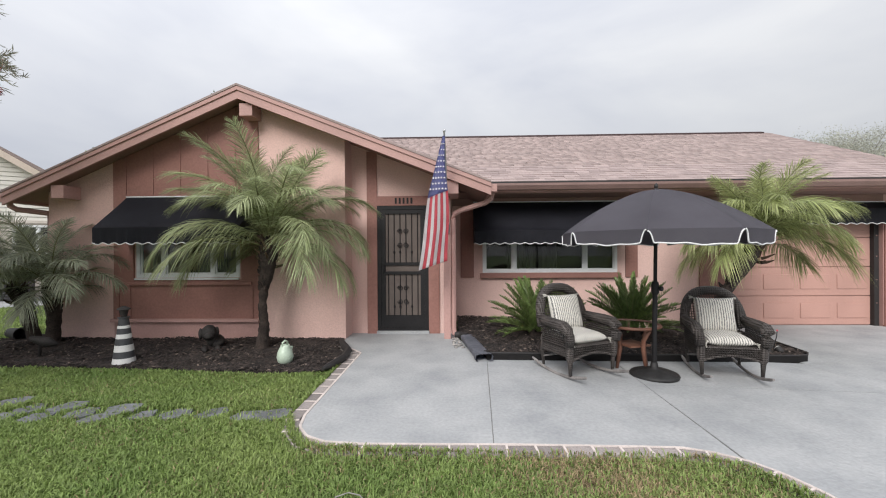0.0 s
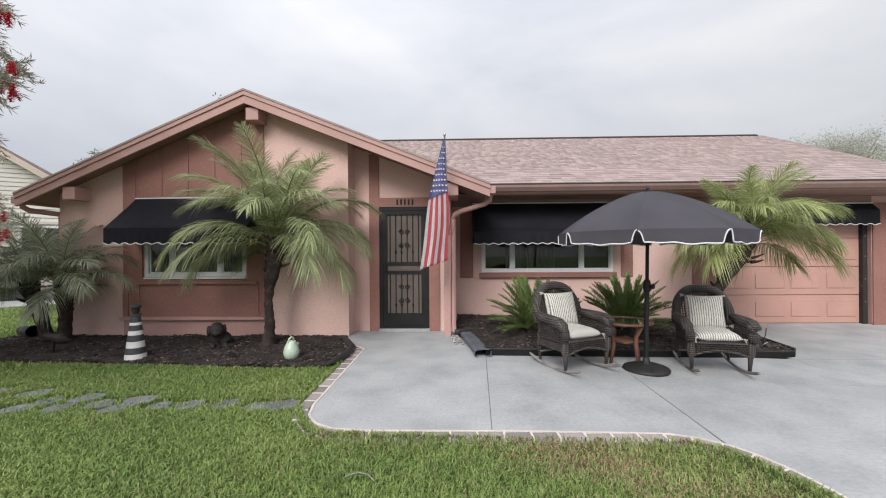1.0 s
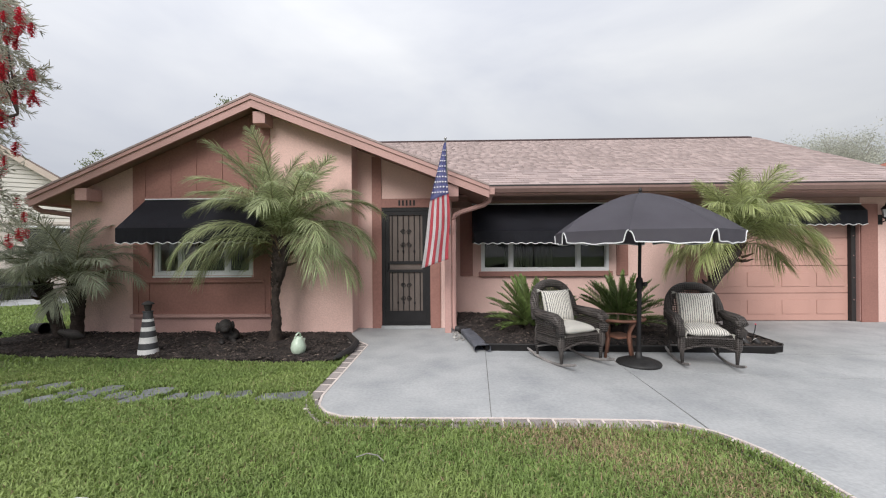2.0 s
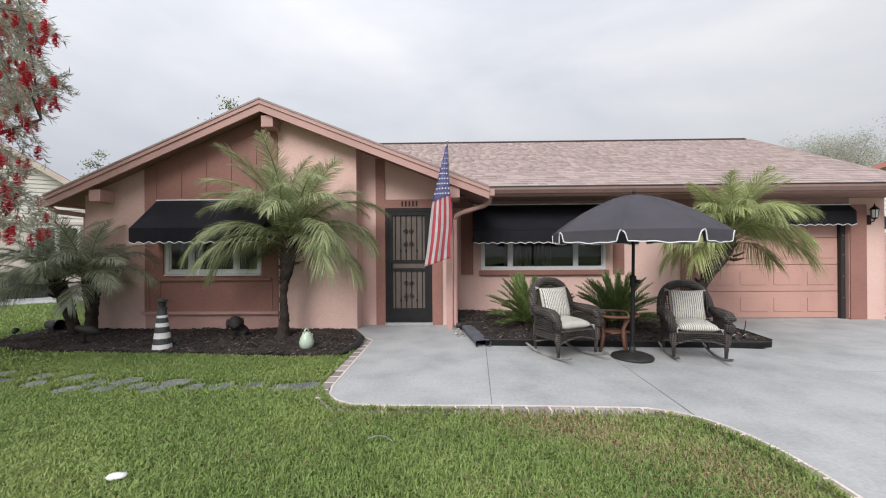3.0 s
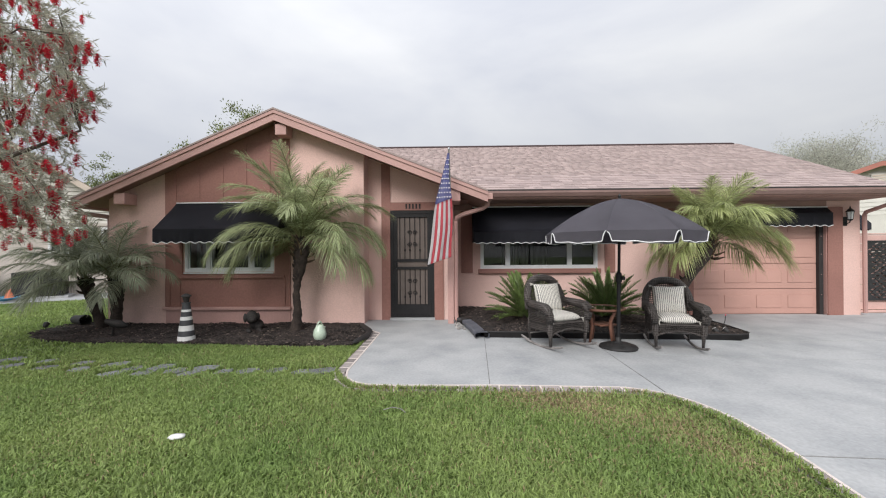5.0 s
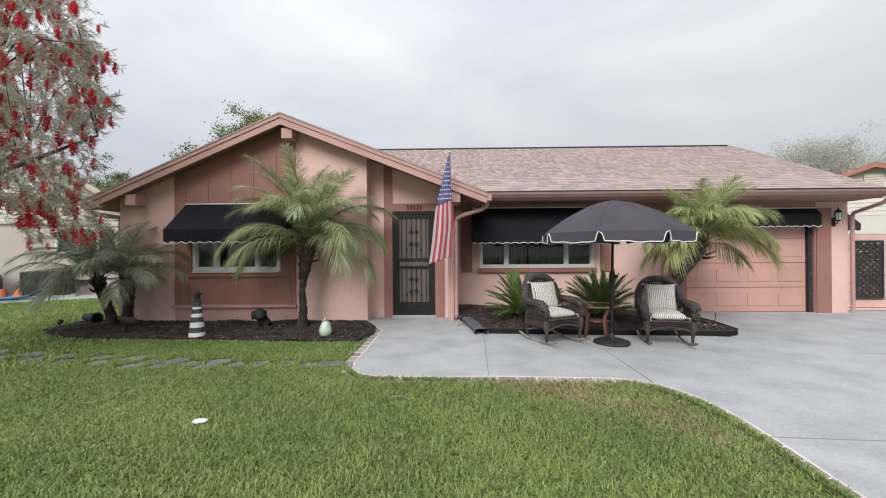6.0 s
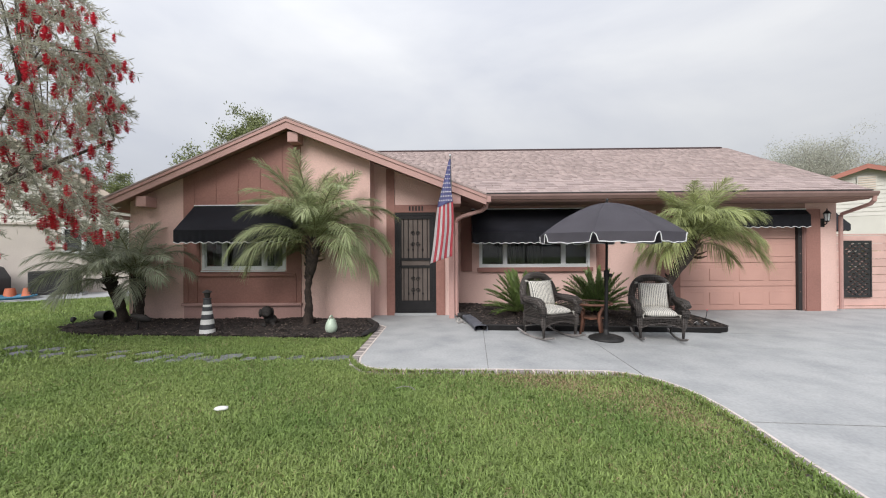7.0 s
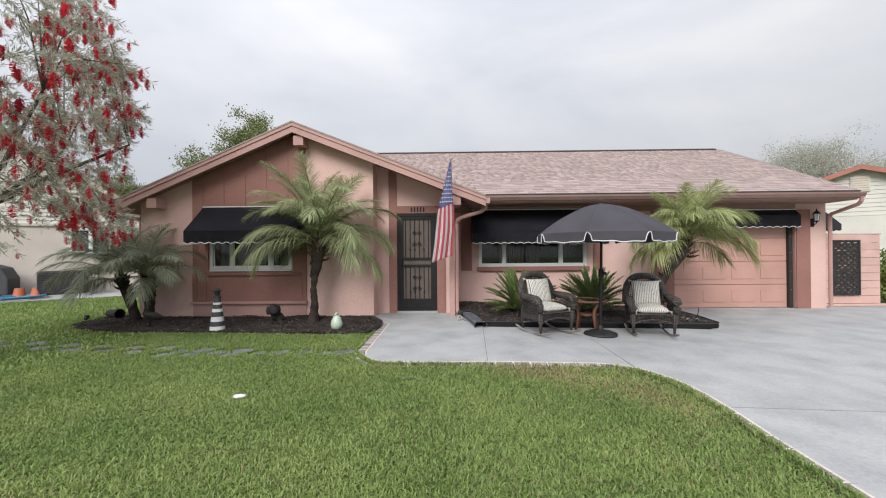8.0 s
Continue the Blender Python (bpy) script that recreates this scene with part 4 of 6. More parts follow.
for x, y in ((1.32, 6.45), (2.84, 6.55)):
    sago = thing("sago_palm", "dark green sago palm with stiff arching fronds in the mulch", "sago palm", group="sago palms")
    part("trunk", lathe([(0.10, gz(x) - 0.02), (0.13, 0.0), (0.12, 0.10), (0.05, 0.16)], 12, None, Matrix.Translation((x, y, 0))), TRUNK, sago)
    tiers = [([frond_mesh(ln, st, dr, 0.115, 60, 0.011, 0.0, SAGO, sd, 0.10, 0.45, 50, 26)], c, 6) for ln, st, dr, c, sd in ((0.80, 80, 12, 15, 5), (0.85, 62, 20, 22, 6), (0.85, 42, 26, 22, 7), (0.80, 20, 28, 17, 8))]
    crown(sago, (x, y, 0.12), tiers, int(x * 10), 0.05)


# ---- patio furniture ----
def weave(name, col, scale):
    """Woven cane: two crossed bands drive colour and relief."""
    m = mat(name, col, 0.55, 0.2, 6, 90, 0.0)
    n, l = m.node_tree.nodes, m.node_tree.links
    c = n.new("ShaderNodeTexCoord")
    bumps = []
    for d in ("X", "Z"):
        w = n.new("ShaderNodeTexWave")
        w.bands_direction = d
        w.inputs["Scale"].default_value, w.inputs["Distortion"].default_value = scale, 1.2
        l.new(c.outputs["Object"], w.inputs["Vector"])
        bumps.append(w)
    mul = n.new("ShaderNodeMath")
    mul.operation = "MULTIPLY"
    l.new(bumps[0].outputs["Fac"], mul.inputs[0])
    l.new(bumps[1].outputs["Fac"], mul.inputs[1])
    bp = n.new("ShaderNodeBump")
    bp.inputs["Strength"].default_value, bp.inputs["Distance"].default_value = 1.0, 0.02
    l.new(mul.outputs[0], bp.inputs["Height"])
    l.new(bp.outputs[0], n["Principled BSDF"].inputs["Normal"])
    return m


def striped(name):
    """Cream cloth with dashed grey stripes along z or depth."""
    m = bpy.data.materials.new(name)
    m.use_nodes = True
    n, l = m.node_tree.nodes, m.node_tree.links
    b = n["Principled BSDF"]
    b.inputs["Roughness"].default_value = 0.9
    c = n.new("ShaderNodeTexCoord")
    w = n.new("ShaderNodeTexWave")
    w.bands_direction = "X"
    w.inputs["Scale"].default_value, w.inputs["Distortion"].default_value = 12.0, 2.6
    w.inputs["Detail Scale"].default_value = 6.0
    l.new(c.outputs["Object"], w.inputs["Vector"])
    nz2 = n.new("ShaderNodeTexNoise")
    nz2.inputs["Scale"].default_value = 70
    l.new(c.outputs["Object"], nz2.inputs["Vector"])
    add = n.new("ShaderNodeMath")
    add.operation = "MULTIPLY_ADD"
    add.inputs[1].default_value = 0.45
    l.new(nz2.outputs["Fac"], add.inputs[0])
    l.new(w.outputs["Fac"], add.inputs[2])
    r = n.new("ShaderNodeValToRGB")
    r.color_ramp.elements[0].position, r.color_ramp.elements[0].color = 0.84, (0.66, 0.63, 0.57, 1)
    r.color_ramp.elements[1].position, r.color_ramp.elements[1].color = 1.20, (0.17, 0.168, 0.165, 1)
    l.new(add.outputs[0], r.inputs[0])
    l.new(r.outputs[0], b.inputs["Base Color"])
    return m


WICKER = weave("dark_grey_brown_wicker", (0.086, 0.073, 0.067), 12)
RUNNER = mat("worn_grey_rocker_wood", (0.27, 0.25, 0.24), 0.6, 0.2, 8, 60, 0.1)
TICKING = striped("cream_and_grey_ticking")
TASSEL = mat("cream_tassel_yarn", (0.50, 0.48, 0.43), 0.95, 0.2, 20, 200, 0.5)


def arch(half, base_z, top_z, y0, lean, n=28, power=2.6):
    """The outline of a rounded chair back, leaning backwards."""
    pts = []
    for i in range(n + 1):
        a = math.pi * i / n
        cx, cz = math.cos(a), math.sin(a)
        x = half * math.copysign(abs(cx) ** (2 / power), cx)
        z = base_z + (top_z - base_z) * abs(cz) ** (2 / power)
        pts.append(Vector((x, y0 + lean * (z - base_z), z)))
    return pts


def rocking_chair(m, label):
    ch = thing("rocking_chair", label, "chair", m, group="wicker rocking chairs")
    back = arch(0.335, 0.55, 1.02, 0.20, 0.30)
    part("back_frame", tube(back, 0.060, 12), WICKER, ch, smooth=True)
    own = bmesh.new()                                     # curved cane back with open lattice
    nx, nz_ = 20, 16
    half = 0.30
    for i in range(nx + 1):
        x = -half + 2 * half * i / nx
        zt = 0.42 + (0.99 - 0.42) * max(0.0, 1 - abs(x / 0.33) ** 2.6) ** (1 / 2.6)
        pts = [(x, 0.20 + 0.30 * (z - 0.55) + 0.02, z) for z in (0.40, (0.40 + zt) / 2, zt)]
        tube(pts, 0.0065, 4, own)
    for j in range(nz_):
        z = 0.44 + 0.53 * j / nz_
        h = 0.33 * max(0.0, 1 - max(0.0, (z - 0.45) / 0.56) ** 2.6) ** (1 / 2.6)
        if h > 0.05:
            tube([(-h, 0.20 + 0.30 * (z - 0.55) + 0.014, z), (0, 0.20 + 0.30 * (z - 0.55) + 0.03, z), (h, 0.20 + 0.30 * (z - 0.55) + 0.014, z)], 0.0065, 4, own)
    part("back_lattice", own, WICKER, ch)
    for sx in (-1, 1):
        arm = [(sx * 0.335, 0.24, 0.66), (sx * 0.36, 0.10, 0.645), (sx * 0.375, -0.12, 0.635), (sx * 0.375, -0.25, 0.625), (sx * 0.37, -0.315, 0.585), (sx * 0.36, -0.325, 0.52), (sx * 0.345, -0.32, 0.42)]
        part("arm", tube(arm, [0.050, 0.058, 0.065, 0.068, 0.068, 0.064, 0.055], 12), WICKER, ch, smooth=True)
        own = bmesh.new()                                 # side lattice under the arm
        for i in range(15):
            y = -0.28 + 0.033 * i
            tube([(sx * 0.345, y, 0.38), (sx * 0.365, y, 0.62)], 0.0065, 4, own)
        for j in range(9):
            z = 0.39 + 0.025 * j
            tube([(sx * 0.35, -0.30, z), (sx * 0.352, 0.18, z)], 0.0065, 4, own)
        part("side_lattice", own, WICKER, ch)
        part("front_leg", tube([(sx * 0.335, -0.30, 0.44), (sx * 0.33, -0.30, 0.26), (sx * 0.325, -0.30, 0.21), (sx * 0.32, -0.295, 0.055)], [0.05, 0.046, 0.028, 0.019], 10), WICKER, ch, smooth=True)
        part("rear_leg", tube([(sx * 0.31, 0.20, 0.42), (sx * 0.31, 0.24, 0.24), (sx * 0.30, 0.22, 0.06)], [0.035, 0.024, 0.017], 8), WICKER, ch, smooth=True)
        rk = [(sx * 0.31, -0.54 + 0.98 * i / 14, 0.018 + 0.34 * (-0.54 + 0.98 * i / 14 + 0.04) ** 2) for i in range(15)]
        part("rocker", tube(rk, [0.014] + [0.019] * 13 + [0.013], 8), RUNNER, ch, "worn grey wooden rocker")
    part("seat", box(-0.33, 0.33, -0.31, 0.26, 0.36, 0.405, bevel=0.015), WICKER, ch)
    own = bmesh.new()
    top, low = [], []
    for i in range(25):
        x = -0.31 + 0.62 * i / 24
        top.append(own.verts.new((x, -0.315, 0.385)))
        low.append(own.verts.new((x, -0.315, 0.235 + 0.065 * (1 - (x / 0.31) ** 2))))
    for i in range(24):
        own.faces.new((top[i], top[i + 1], low[i + 1], low[i]))
    bmesh.ops.solidify(own, geom=own.faces[:], thickness=0.02)
    part("apron", own, WICKER, ch)
    part("apron_braid", tube([(-0.31 + 0.62 * i / 24, -0.325, 0.235 + 0.065 * (1 - ((-0.31 + 0.62 * i / 24) / 0.31) ** 2)) for i in range(25)], 0.014, 6), WICKER, ch)
    for sx in (-1, 1):
        part("side_apron", box(sx * 0.32 - 0.01, sx * 0.32 + 0.01, -0.29, 0.22, 0.26, 0.36), WICKER, ch)
    part("stretcher", tube([(-0.31, 0.22, 0.17), (0.31, 0.22, 0.17)], 0.012, 8), RUNNER, ch)
    return ch


def cushion(name, label, w, d, h, m, group):
    """A soft squared pillow with tufted corners and tassels."""
    own = bmesh.new()
    n = 16
    for s in (1, -1):
        vs = []
        for i in range(n + 1):
            row = []
            for j in range(n + 1):
                u, v = 2 * i / n - 1, 2 * j / n - 1
                puff = ((1 - abs(u) ** 3.2) * (1 - abs(v) ** 3.2)) ** 0.45
                pull = 1 - 0.05 * (1 - abs(v) ** 2) * abs(u) ** 3
                pull2 = 1 - 0.05 * (1 - abs(u) ** 2) * abs(v) ** 3
                row.append(own.verts.new((u * w / 2 * pull, v * d / 2 * pull2, s * h / 2 * puff * (1 + 0.06 * math.sin(5 * u + 3 * v)))))
            vs.append(row)
        for i in range(n):
            for j in range(n):
                q = (vs[i][j], vs[i + 1][j], vs[i + 1][j + 1], vs[i][j + 1])
                own.faces.new(q if s > 0 else q[::-1])
    bmesh.ops.remove_doubles(own, verts=own.verts[:], dist=0.0005)
    c = thing(name, label, "cushion", m, group=group)
    part("cover", own, TICKING, c, smooth=True)
    r = random.Random(3)
    for sx in (-1, 1):
        for sy in (-1, 1):
            own = bmesh.new()
            p = Vector((sx * w * 0.49, sy * d * 0.49, 0))
            for k in range(9):
                q = p + Vector((sx * r.uniform(0.01, 0.05), sy * r.uniform(-0.02, 0.035), -r.uniform(0.03, 0.085)))
                tube([p, p.lerp(q, 0.5) + Vector((sx * 0.012, 0, 0.01)), q], [0.009, 0.007, 0.004], 4, own)
            part("tassel", own, TASSEL, c, "cream yarn tassel")
    return c


for x, y, turn in ((1.455, 4.84, 25.0), (3.205, 4.95, -11.0)):
    base = pose(x, y, gz(x), 0, 0, turn)
    rocking_chair(base @ Matrix.Diagonal((0.94, 0.94, 0.93, 1)), "dark wicker rocking chair with cushions on the patio")
    cushion("seat_cushion", "cream cushion with dashed grey stripes on a wicker seat", 0.50, 0.50, 0.13, base @ pose(0, -0.03, 0.43, 3, 0, 0), "seat cushions")
    cushion("back_cushion", "cream pillow with dashed grey stripes against a wicker back", 0.45, 0.43, 0.15, base @ pose(0, 0.155, 0.665, 74, 0, 0), "back cushions")

# side table
TABLEWOOD = mat("reddish_brown_table_wood", (0.19, 0.085, 0.055), 0.6, 0.2, 6, 60, 0.1)
tx, ty = 2.22, 5.08
table = thing("side_table", "small round reddish wooden table with a glass top", "table", pose(tx, ty, gz(tx), 0, 0, 20))
TH = 0.53
part("glass_top", lathe([(0.287, TH - 0.012), (0.287, TH - 0.004)], 40), GLASS, table, "clear glass table top")
ring = [(0.31 * math.cos(k * math.tau / 40), 0.31 * math.sin(k * math.tau / 40), TH - 0.012) for k in range(40)]
part("rim", tube(ring, 0.024, 8, closed=True, flat=0.8), TABLEWOOD, table, smooth=True)
for k in range(4):
    a = k * math.tau / 4
    c, s = math.cos(a), math.sin(a)
    part("leg", tube([(0.29 * c, 0.29 * s, TH - 0.02), (0.185 * c, 0.185 * s, 0.36), (0.18 * c, 0.18 * s, 0.25), (0.225 * c, 0.225 * s, 0.0)], [0.02, 0.026, 0.026, 0.018], 8), TABLEWOOD, table, smooth=True)
part("shelf", box(-0.15, 0.15, -0.15, 0.15, 0.27, 0.295, bevel=0.008), TABLEWOOD, table)

# patio umbrella
SHADE = mat("charcoal_umbrella_cloth", (0.145, 0.136, 0.160), 0.75, 0.08, 2, 260, 0.12, trans=0.06)
IRON = mat("black_cast_base", (0.022, 0.021, 0.021), 0.6, 0.25, 9, 60, 0.3)
ux, uy, R = 2.36, 4.74, 1.06
um = thing("patio_umbrella", "open charcoal market umbrella with white piping on a round base", "umbrella", pose(ux, uy, gz(ux)))
part("base", lathe([(0.255, 0.0), (0.262, 0.02), (0.25, 0.04), (0.19, 0.058), (0.18, 0.066), (0.11, 0.078), (0.045, 0.095), (0.036, 0.15), (0.03, 0.16)], 40, None, Matrix.Translation((-0.035, 0.0, 0.0))), IRON, um, "black cast umbrella base", smooth=True)
part("lower_pole", tube([(-0.035, 0, 0.1), (-0.018, 0, 1.02)], 0.027, 12), BLACKMETAL, um)
part("collar", lathe([(0.028, 0.93), (0.042, 0.95), (0.042, 1.03), (0.034, 1.07), (0.022, 1.08)], 14, None, Matrix.Translation((-0.018, 0, 0))), BLACKMETAL, um)
part("knob", lathe([(0.008, 0), (0.008, 0.03), (0.028, 0.035), (0.028, 0.06)], 10, None, pose(-0.005, -0.02, 1.0, 90, 0, 35)), BLACKMETAL, um)
part("upper_pole", tube([(-0.018, 0, 1.03), (0.0, 0, 2.10)], 0.020, 12), BLACKMETAL, um)
CZ = 1.64


def shade_at(ang, r):
    """A place on the canopy; panels hang a little between the ribs."""
    k = (ang - RIB0) / (math.tau / 8)
    w = abs(k - math.floor(k) - 0.5) * 2                 # 1 on a rib, 0 between
    flat = math.cos(math.pi / 8) / math.cos((k - math.floor(k) - 0.5) * math.tau / 8)
    rr = r * (flat ** 1.0)
    z = CZ + 0.485 * (1 - (r / R) ** 1.7) - 0.020 * (1 - w * w) * math.sin(math.pi * min(1, r / R)) * 1.0
    return Vector((rr * math.cos(ang), rr * math.sin(ang), z))


RIB0 = radians(-120)
for p in range(8):
    a0 = RIB0 + p * math.tau / 8
    own = bmesh.new()
    na, nr = 10, 22
    vs = [[own.verts.new(shade_at(a0 + (0.0005 + 0.999 * i / na) * math.tau / 8, 0.012 + (R - 0.012) * j / nr)) for i in range(na + 1)] for j in range(nr + 1)]
    for j in range(nr):
        for i in range(na):
            own.faces.new((vs[j][i], vs[j + 1][i], vs[j + 1][i + 1], vs[j][i + 1]))
    bmesh.ops.solidify(own, geom=own.faces[:], thickness=0.004)
    part("canopy_panel", own, SHADE, um)
    own = bmesh.new()
    n = 84
    top, low = [], []
    for i in range(n + 1):
        u = i / n
        q = shade_at(a0 + (0.002 + 0.996 * u) * math.tau / 8, R)
        cut = max(0.0, 1 - (min(u, 1 - u) / 0.062) ** 2.2)
        top.append(q)
        low.append(q + Vector((0.010 * math.cos(a0), 0.010 * math.sin(a0), -0.140 * (1 - 0.84 * cut) + 0.009 * math.sin(u * 7 + p) + 0.005 * math.sin(u * 19 + 2 * p))))
    tv, lv = [own.verts.new(q) for q in top], [own.verts.new(q) for q in low]
    for i in range(n):
        own.faces.new((tv[i], tv[i + 1], lv[i + 1], lv[i]))
    bmesh.ops.solidify(own, geom=own.faces[:], thickness=0.003)
    val = part("valance", own, SHADE, um)
    part("piping", tube(low, 0.0068, 5), PIPING, val, "white piping")
    part("rib", tube([(0.01, 0, 2.05)] + [shade_at(a0, R * k / 6) + Vector((0, 0, -0.03)) for k in range(1, 7)], 0.007, 5), BLACKMETAL, um)
    part("strut", tube([(0, 0, 1.62), shade_at(a0, R * 0.5) + Vector((0, 0, -0.02))], 0.006, 5), BLACKMETAL, um)
part("hub", lathe([(0.035, 1.58), (0.04, 1.66), (0.022, 1.67)], 12), BLACKMETAL, um)
part("finial", lathe([(0.03, 2.115), (0.035, 2.125), (0.014, 2.14), (0.022, 2.16), (0.018, 2.18), (0.003, 2.20)], 14), IRON, um)

# ---- small things in the beds and on the lawn ----
CHARCOAL = mat("charcoal_paint", (0.055, 0.056, 0.062), 0.6, 0.12, 6, 60, 0.1)
WHITEP = mat("white_paint", (0.72, 0.71, 0.70), 0.6, 0.06, 6, 60, 0.05)
DARKSTONE = mat("dark_cast_stone", (0.035, 0.030, 0.028), 0.8, 0.3, 8, 60, 0.3)
MINT = mat("pale_mint_glaze", (0.52, 0.62, 0.50), 0.3, 0.08, 8, 40, 0.03)
GREYPL = mat("grey_plastic_pipe", (0.25, 0.26, 0.30), 0.5, 0.12, 6, 60, 0.1)
PEBBLE = mat("pale_pebble", (0.38, 0.36, 0.34), 0.85, 0.15, 20, 90, 0.2, rand=0.35)
FLAGSTONE = mat("grey_flagstone", (0.185, 0.19, 0.20), 0.85, 0.15, 5, 50, 0.35, rand=0.2, tint=(0.125, 0.13, 0.135))

lh = thing("garden_lighthouse", "striped black and white lighthouse ornament on the mulch", "ornament", pose(-4.09, 5.0, 0.0) @ Matrix.Diagonal((0.82, 0.82, 1, 1)))
prof = lambda z: 0.152 - 0.085 * (z / 0.54)
zs = [0.0, 0.075, 0.155, 0.235, 0.315, 0.37, 0.44, 0.475, 0.56]
for k in range(8):
    part("band", lathe([(prof(zs[k]), zs[k] + 0.0005), (prof(zs[k + 1]), zs[k + 1])], 28), WHITEP if k % 2 == 0 else CHARCOAL, lh, smooth=False)
part("gallery", lathe([(0.062, 0.56), (0.078, 0.565), (0.078, 0.578), (0.04, 0.58)], 20), CHARCOAL, lh)
part("lantern_room", lathe([(0.04, 0.58), (0.045, 0.60), (0.062, 0.665), (0.05, 0.67)], 12), DARKSTONE, lh)
part("lantern_cap", lathe([(0.09, 0.67), (0.082, 0.685), (0.05, 0.70), (0.015, 0.715)], 16), DARKSTONE, lh)

own = blob(0.11, 0.24, 0.10, pose(0.06, 0.10, 0.09), rough=0.15)
blob(0.105, 0.11, 0.11, pose(-0.05, -0.06, 0.25), own, 0.1)
blob(0.06, 0.08, 0.05, pose(-0.06, -0.15, 0.22), own, 0.1)
for sx in (-1, 1):
    blob(0.03, 0.05, 0.08, pose(-0.05 + sx * 0.10, -0.05, 0.24), own, 0.1)
    blob(0.04, 0.12, 0.04, pose(-0.03 + sx * 0.08, -0.12, 0.03), own, 0.1)
blob(0.08, 0.10, 0.10, pose(0.0, 0.0, 0.14), own, 0.1)
dog = link("dog_statue", own, DARKSTONE, smooth=True)
dog.matrix_basis = pose(-3.40, 5.72, 0.0, 0, 0, 38)
tagged(dog, "dark lying dog statue on the mulch", "statue")

jug = thing("watering_jug", "pale mint glazed watering jug standing on the mulch", "jug", pose(-2.03, 4.96, 0.005, 0, 0, 75))
part("body", lathe([(0.05, 0.0), (0.085, 0.03), (0.10, 0.09), (0.085, 0.16), (0.055, 0.215), (0.052, 0.235), (0.045, 0.235), (0.045, 0.20)], 24), MINT, jug, smooth=True)
part("handle", tube([(-0.045, 0, 0.22), (-0.05, 0, 0.265), (0.0, 0, 0.285), (0.04, 0, 0.265), (0.045, 0, 0.22)], 0.012, 8), MINT, jug, smooth=True)
part("spout", tube([(0.06, 0, 0.08), (0.10, 0, 0.12), (0.125, 0, 0.19)], [0.026, 0.02, 0.018], 8), MINT, jug, smooth=True)

# downspout extension lying on the patio, pebbles at its head
ext = thing("drain_pipe", "flat grey plastic downspout extension lying on the patio", "drain pipe")
own = bmesh.new()
A, B = Vector((0.235, 6.22, 0.055)), Vector((0.42, 5.08, 0.045))
d = (B - A).normalized()
s = Vector((-d.y, d.x, 0))
rings = []
for i in range(24):
    c = A.lerp(B, i / 23)
    k = 1 + 0.05 * (i % 2) + (0.12 if i > 20 else 0)
    rings.append([own.verts.new(c + s * 0.095 * k * math.copysign(abs(math.cos(a)) ** 0.4, math.cos(a)) + Vector((0, 0, 0.042 * k * math.copysign(abs(math.sin(a)) ** 0.5, math.sin(a))))) for a in [q * math.tau / 16 + 0.1 for q in range(16)]])
for a, b in zip(rings, rings[1:]):
    for q in range(16):
        own.faces.new((a[q], a[(q + 1) % 16], b[(q + 1) % 16], b[q]))
bmesh.ops.solidify(own, geom=own.faces[:], thickness=0.006)
part("channel", own, GREYPL, ext)
part("elbow", tube([(0.06, 6.39, 0.06), (0.15, 6.36, 0.06), (0.24, 6.22, 0.06)], [0.05, 0.055, 0.06], 10), BLACKPL, ext)
pr = random.Random(4)
for k in range(26):
    pb = tagged(link("pebble", blob(pr.uniform(0.02, 0.045), pr.uniform(0.02, 0.04), pr.uniform(0.012, 0.025), None, None, 0.3, 1, k), PEBBLE, smooth=True), "pale grey pebble beside the drain pipe", "pebble", "drain pebbles")
    y = pr.uniform(5.75, 6.35)
    pb.matrix_basis = pose(0.20 + (6.35 - y) * 0.10 - pr.uniform(0.08, 0.20) + (0.25 if k % 4 == 0 else 0), y, 0.012, 0, 0, pr.uniform(0, 360))

wm = tagged(link("white_stone", blob(0.06, 0.035, 0.018, None, None, 0.25, 2, 5), WHITEP, smooth=True), "white rounded stone lying in the grass", "stone")
wm.matrix_basis = pose(-2.04, 1.80, 0.012, 0, 0, 12)
tw = tagged(link("twig", tube([(-0.62, 2.30, 0.012), (-0.55, 2.33, 0.022), (-0.48, 2.31, 0.02), (-0.43, 2.25, 0.012)], 0.0035, 6), PEBBLE), "thin pale dry twig lying on the grass", "twig")
# things by the palm clump
pot = thing("nursery_pot", "black-green plastic pot lying on its side by the mulch", "pot", pose(-7.0, 6.35, 0.09, 90, 0, 70))
part("pot_body", lathe([(0.075, -0.17), (0.095, 0.12), (0.105, 0.13), (0.105, 0.165), (0.09, 0.165), (0.07, -0.13)], 20), BLACKPL, pot)
for x, y in ((-7.05, 5.75), (4.35, 5.75), (4.55, 5.80)):
    sp = thing("garden_spotlight", "small black garden spotlight on a stake", "garden light", pose(x, y, gz(x)), group="garden spotlights")
    part("stake", tube([(0, 0, -0.02), (0, 0, 0.07)], 0.008, 6), BLACKPL, sp)
    part("lamp_head", lathe([(0.02, -0.04), (0.035, -0.02), (0.045, 0.04), (0.04, 0.045)], 12, None, pose(0, 0, 0.10, -50, 0, 20)), BLACKPL, sp)
    part("lens", lathe([(0.038, 0.0455), (0.038, 0.05)], 12, None, pose(0, 0, 0.10, -50, 0, 20)), WHITEP, sp)
cr = link("heron_statue", tube([(0, 0, 0.0), (0.01, 0, 0.16), (0.0, 0, 0.22), (-0.10, 0, 0.26), (0.10, 0, 0.20), (0.22, 0, 0.17)], [0.018, 0.018, 0.05, 0.035, 0.07, 0.02], 8), DARKSTONE, smooth=True)
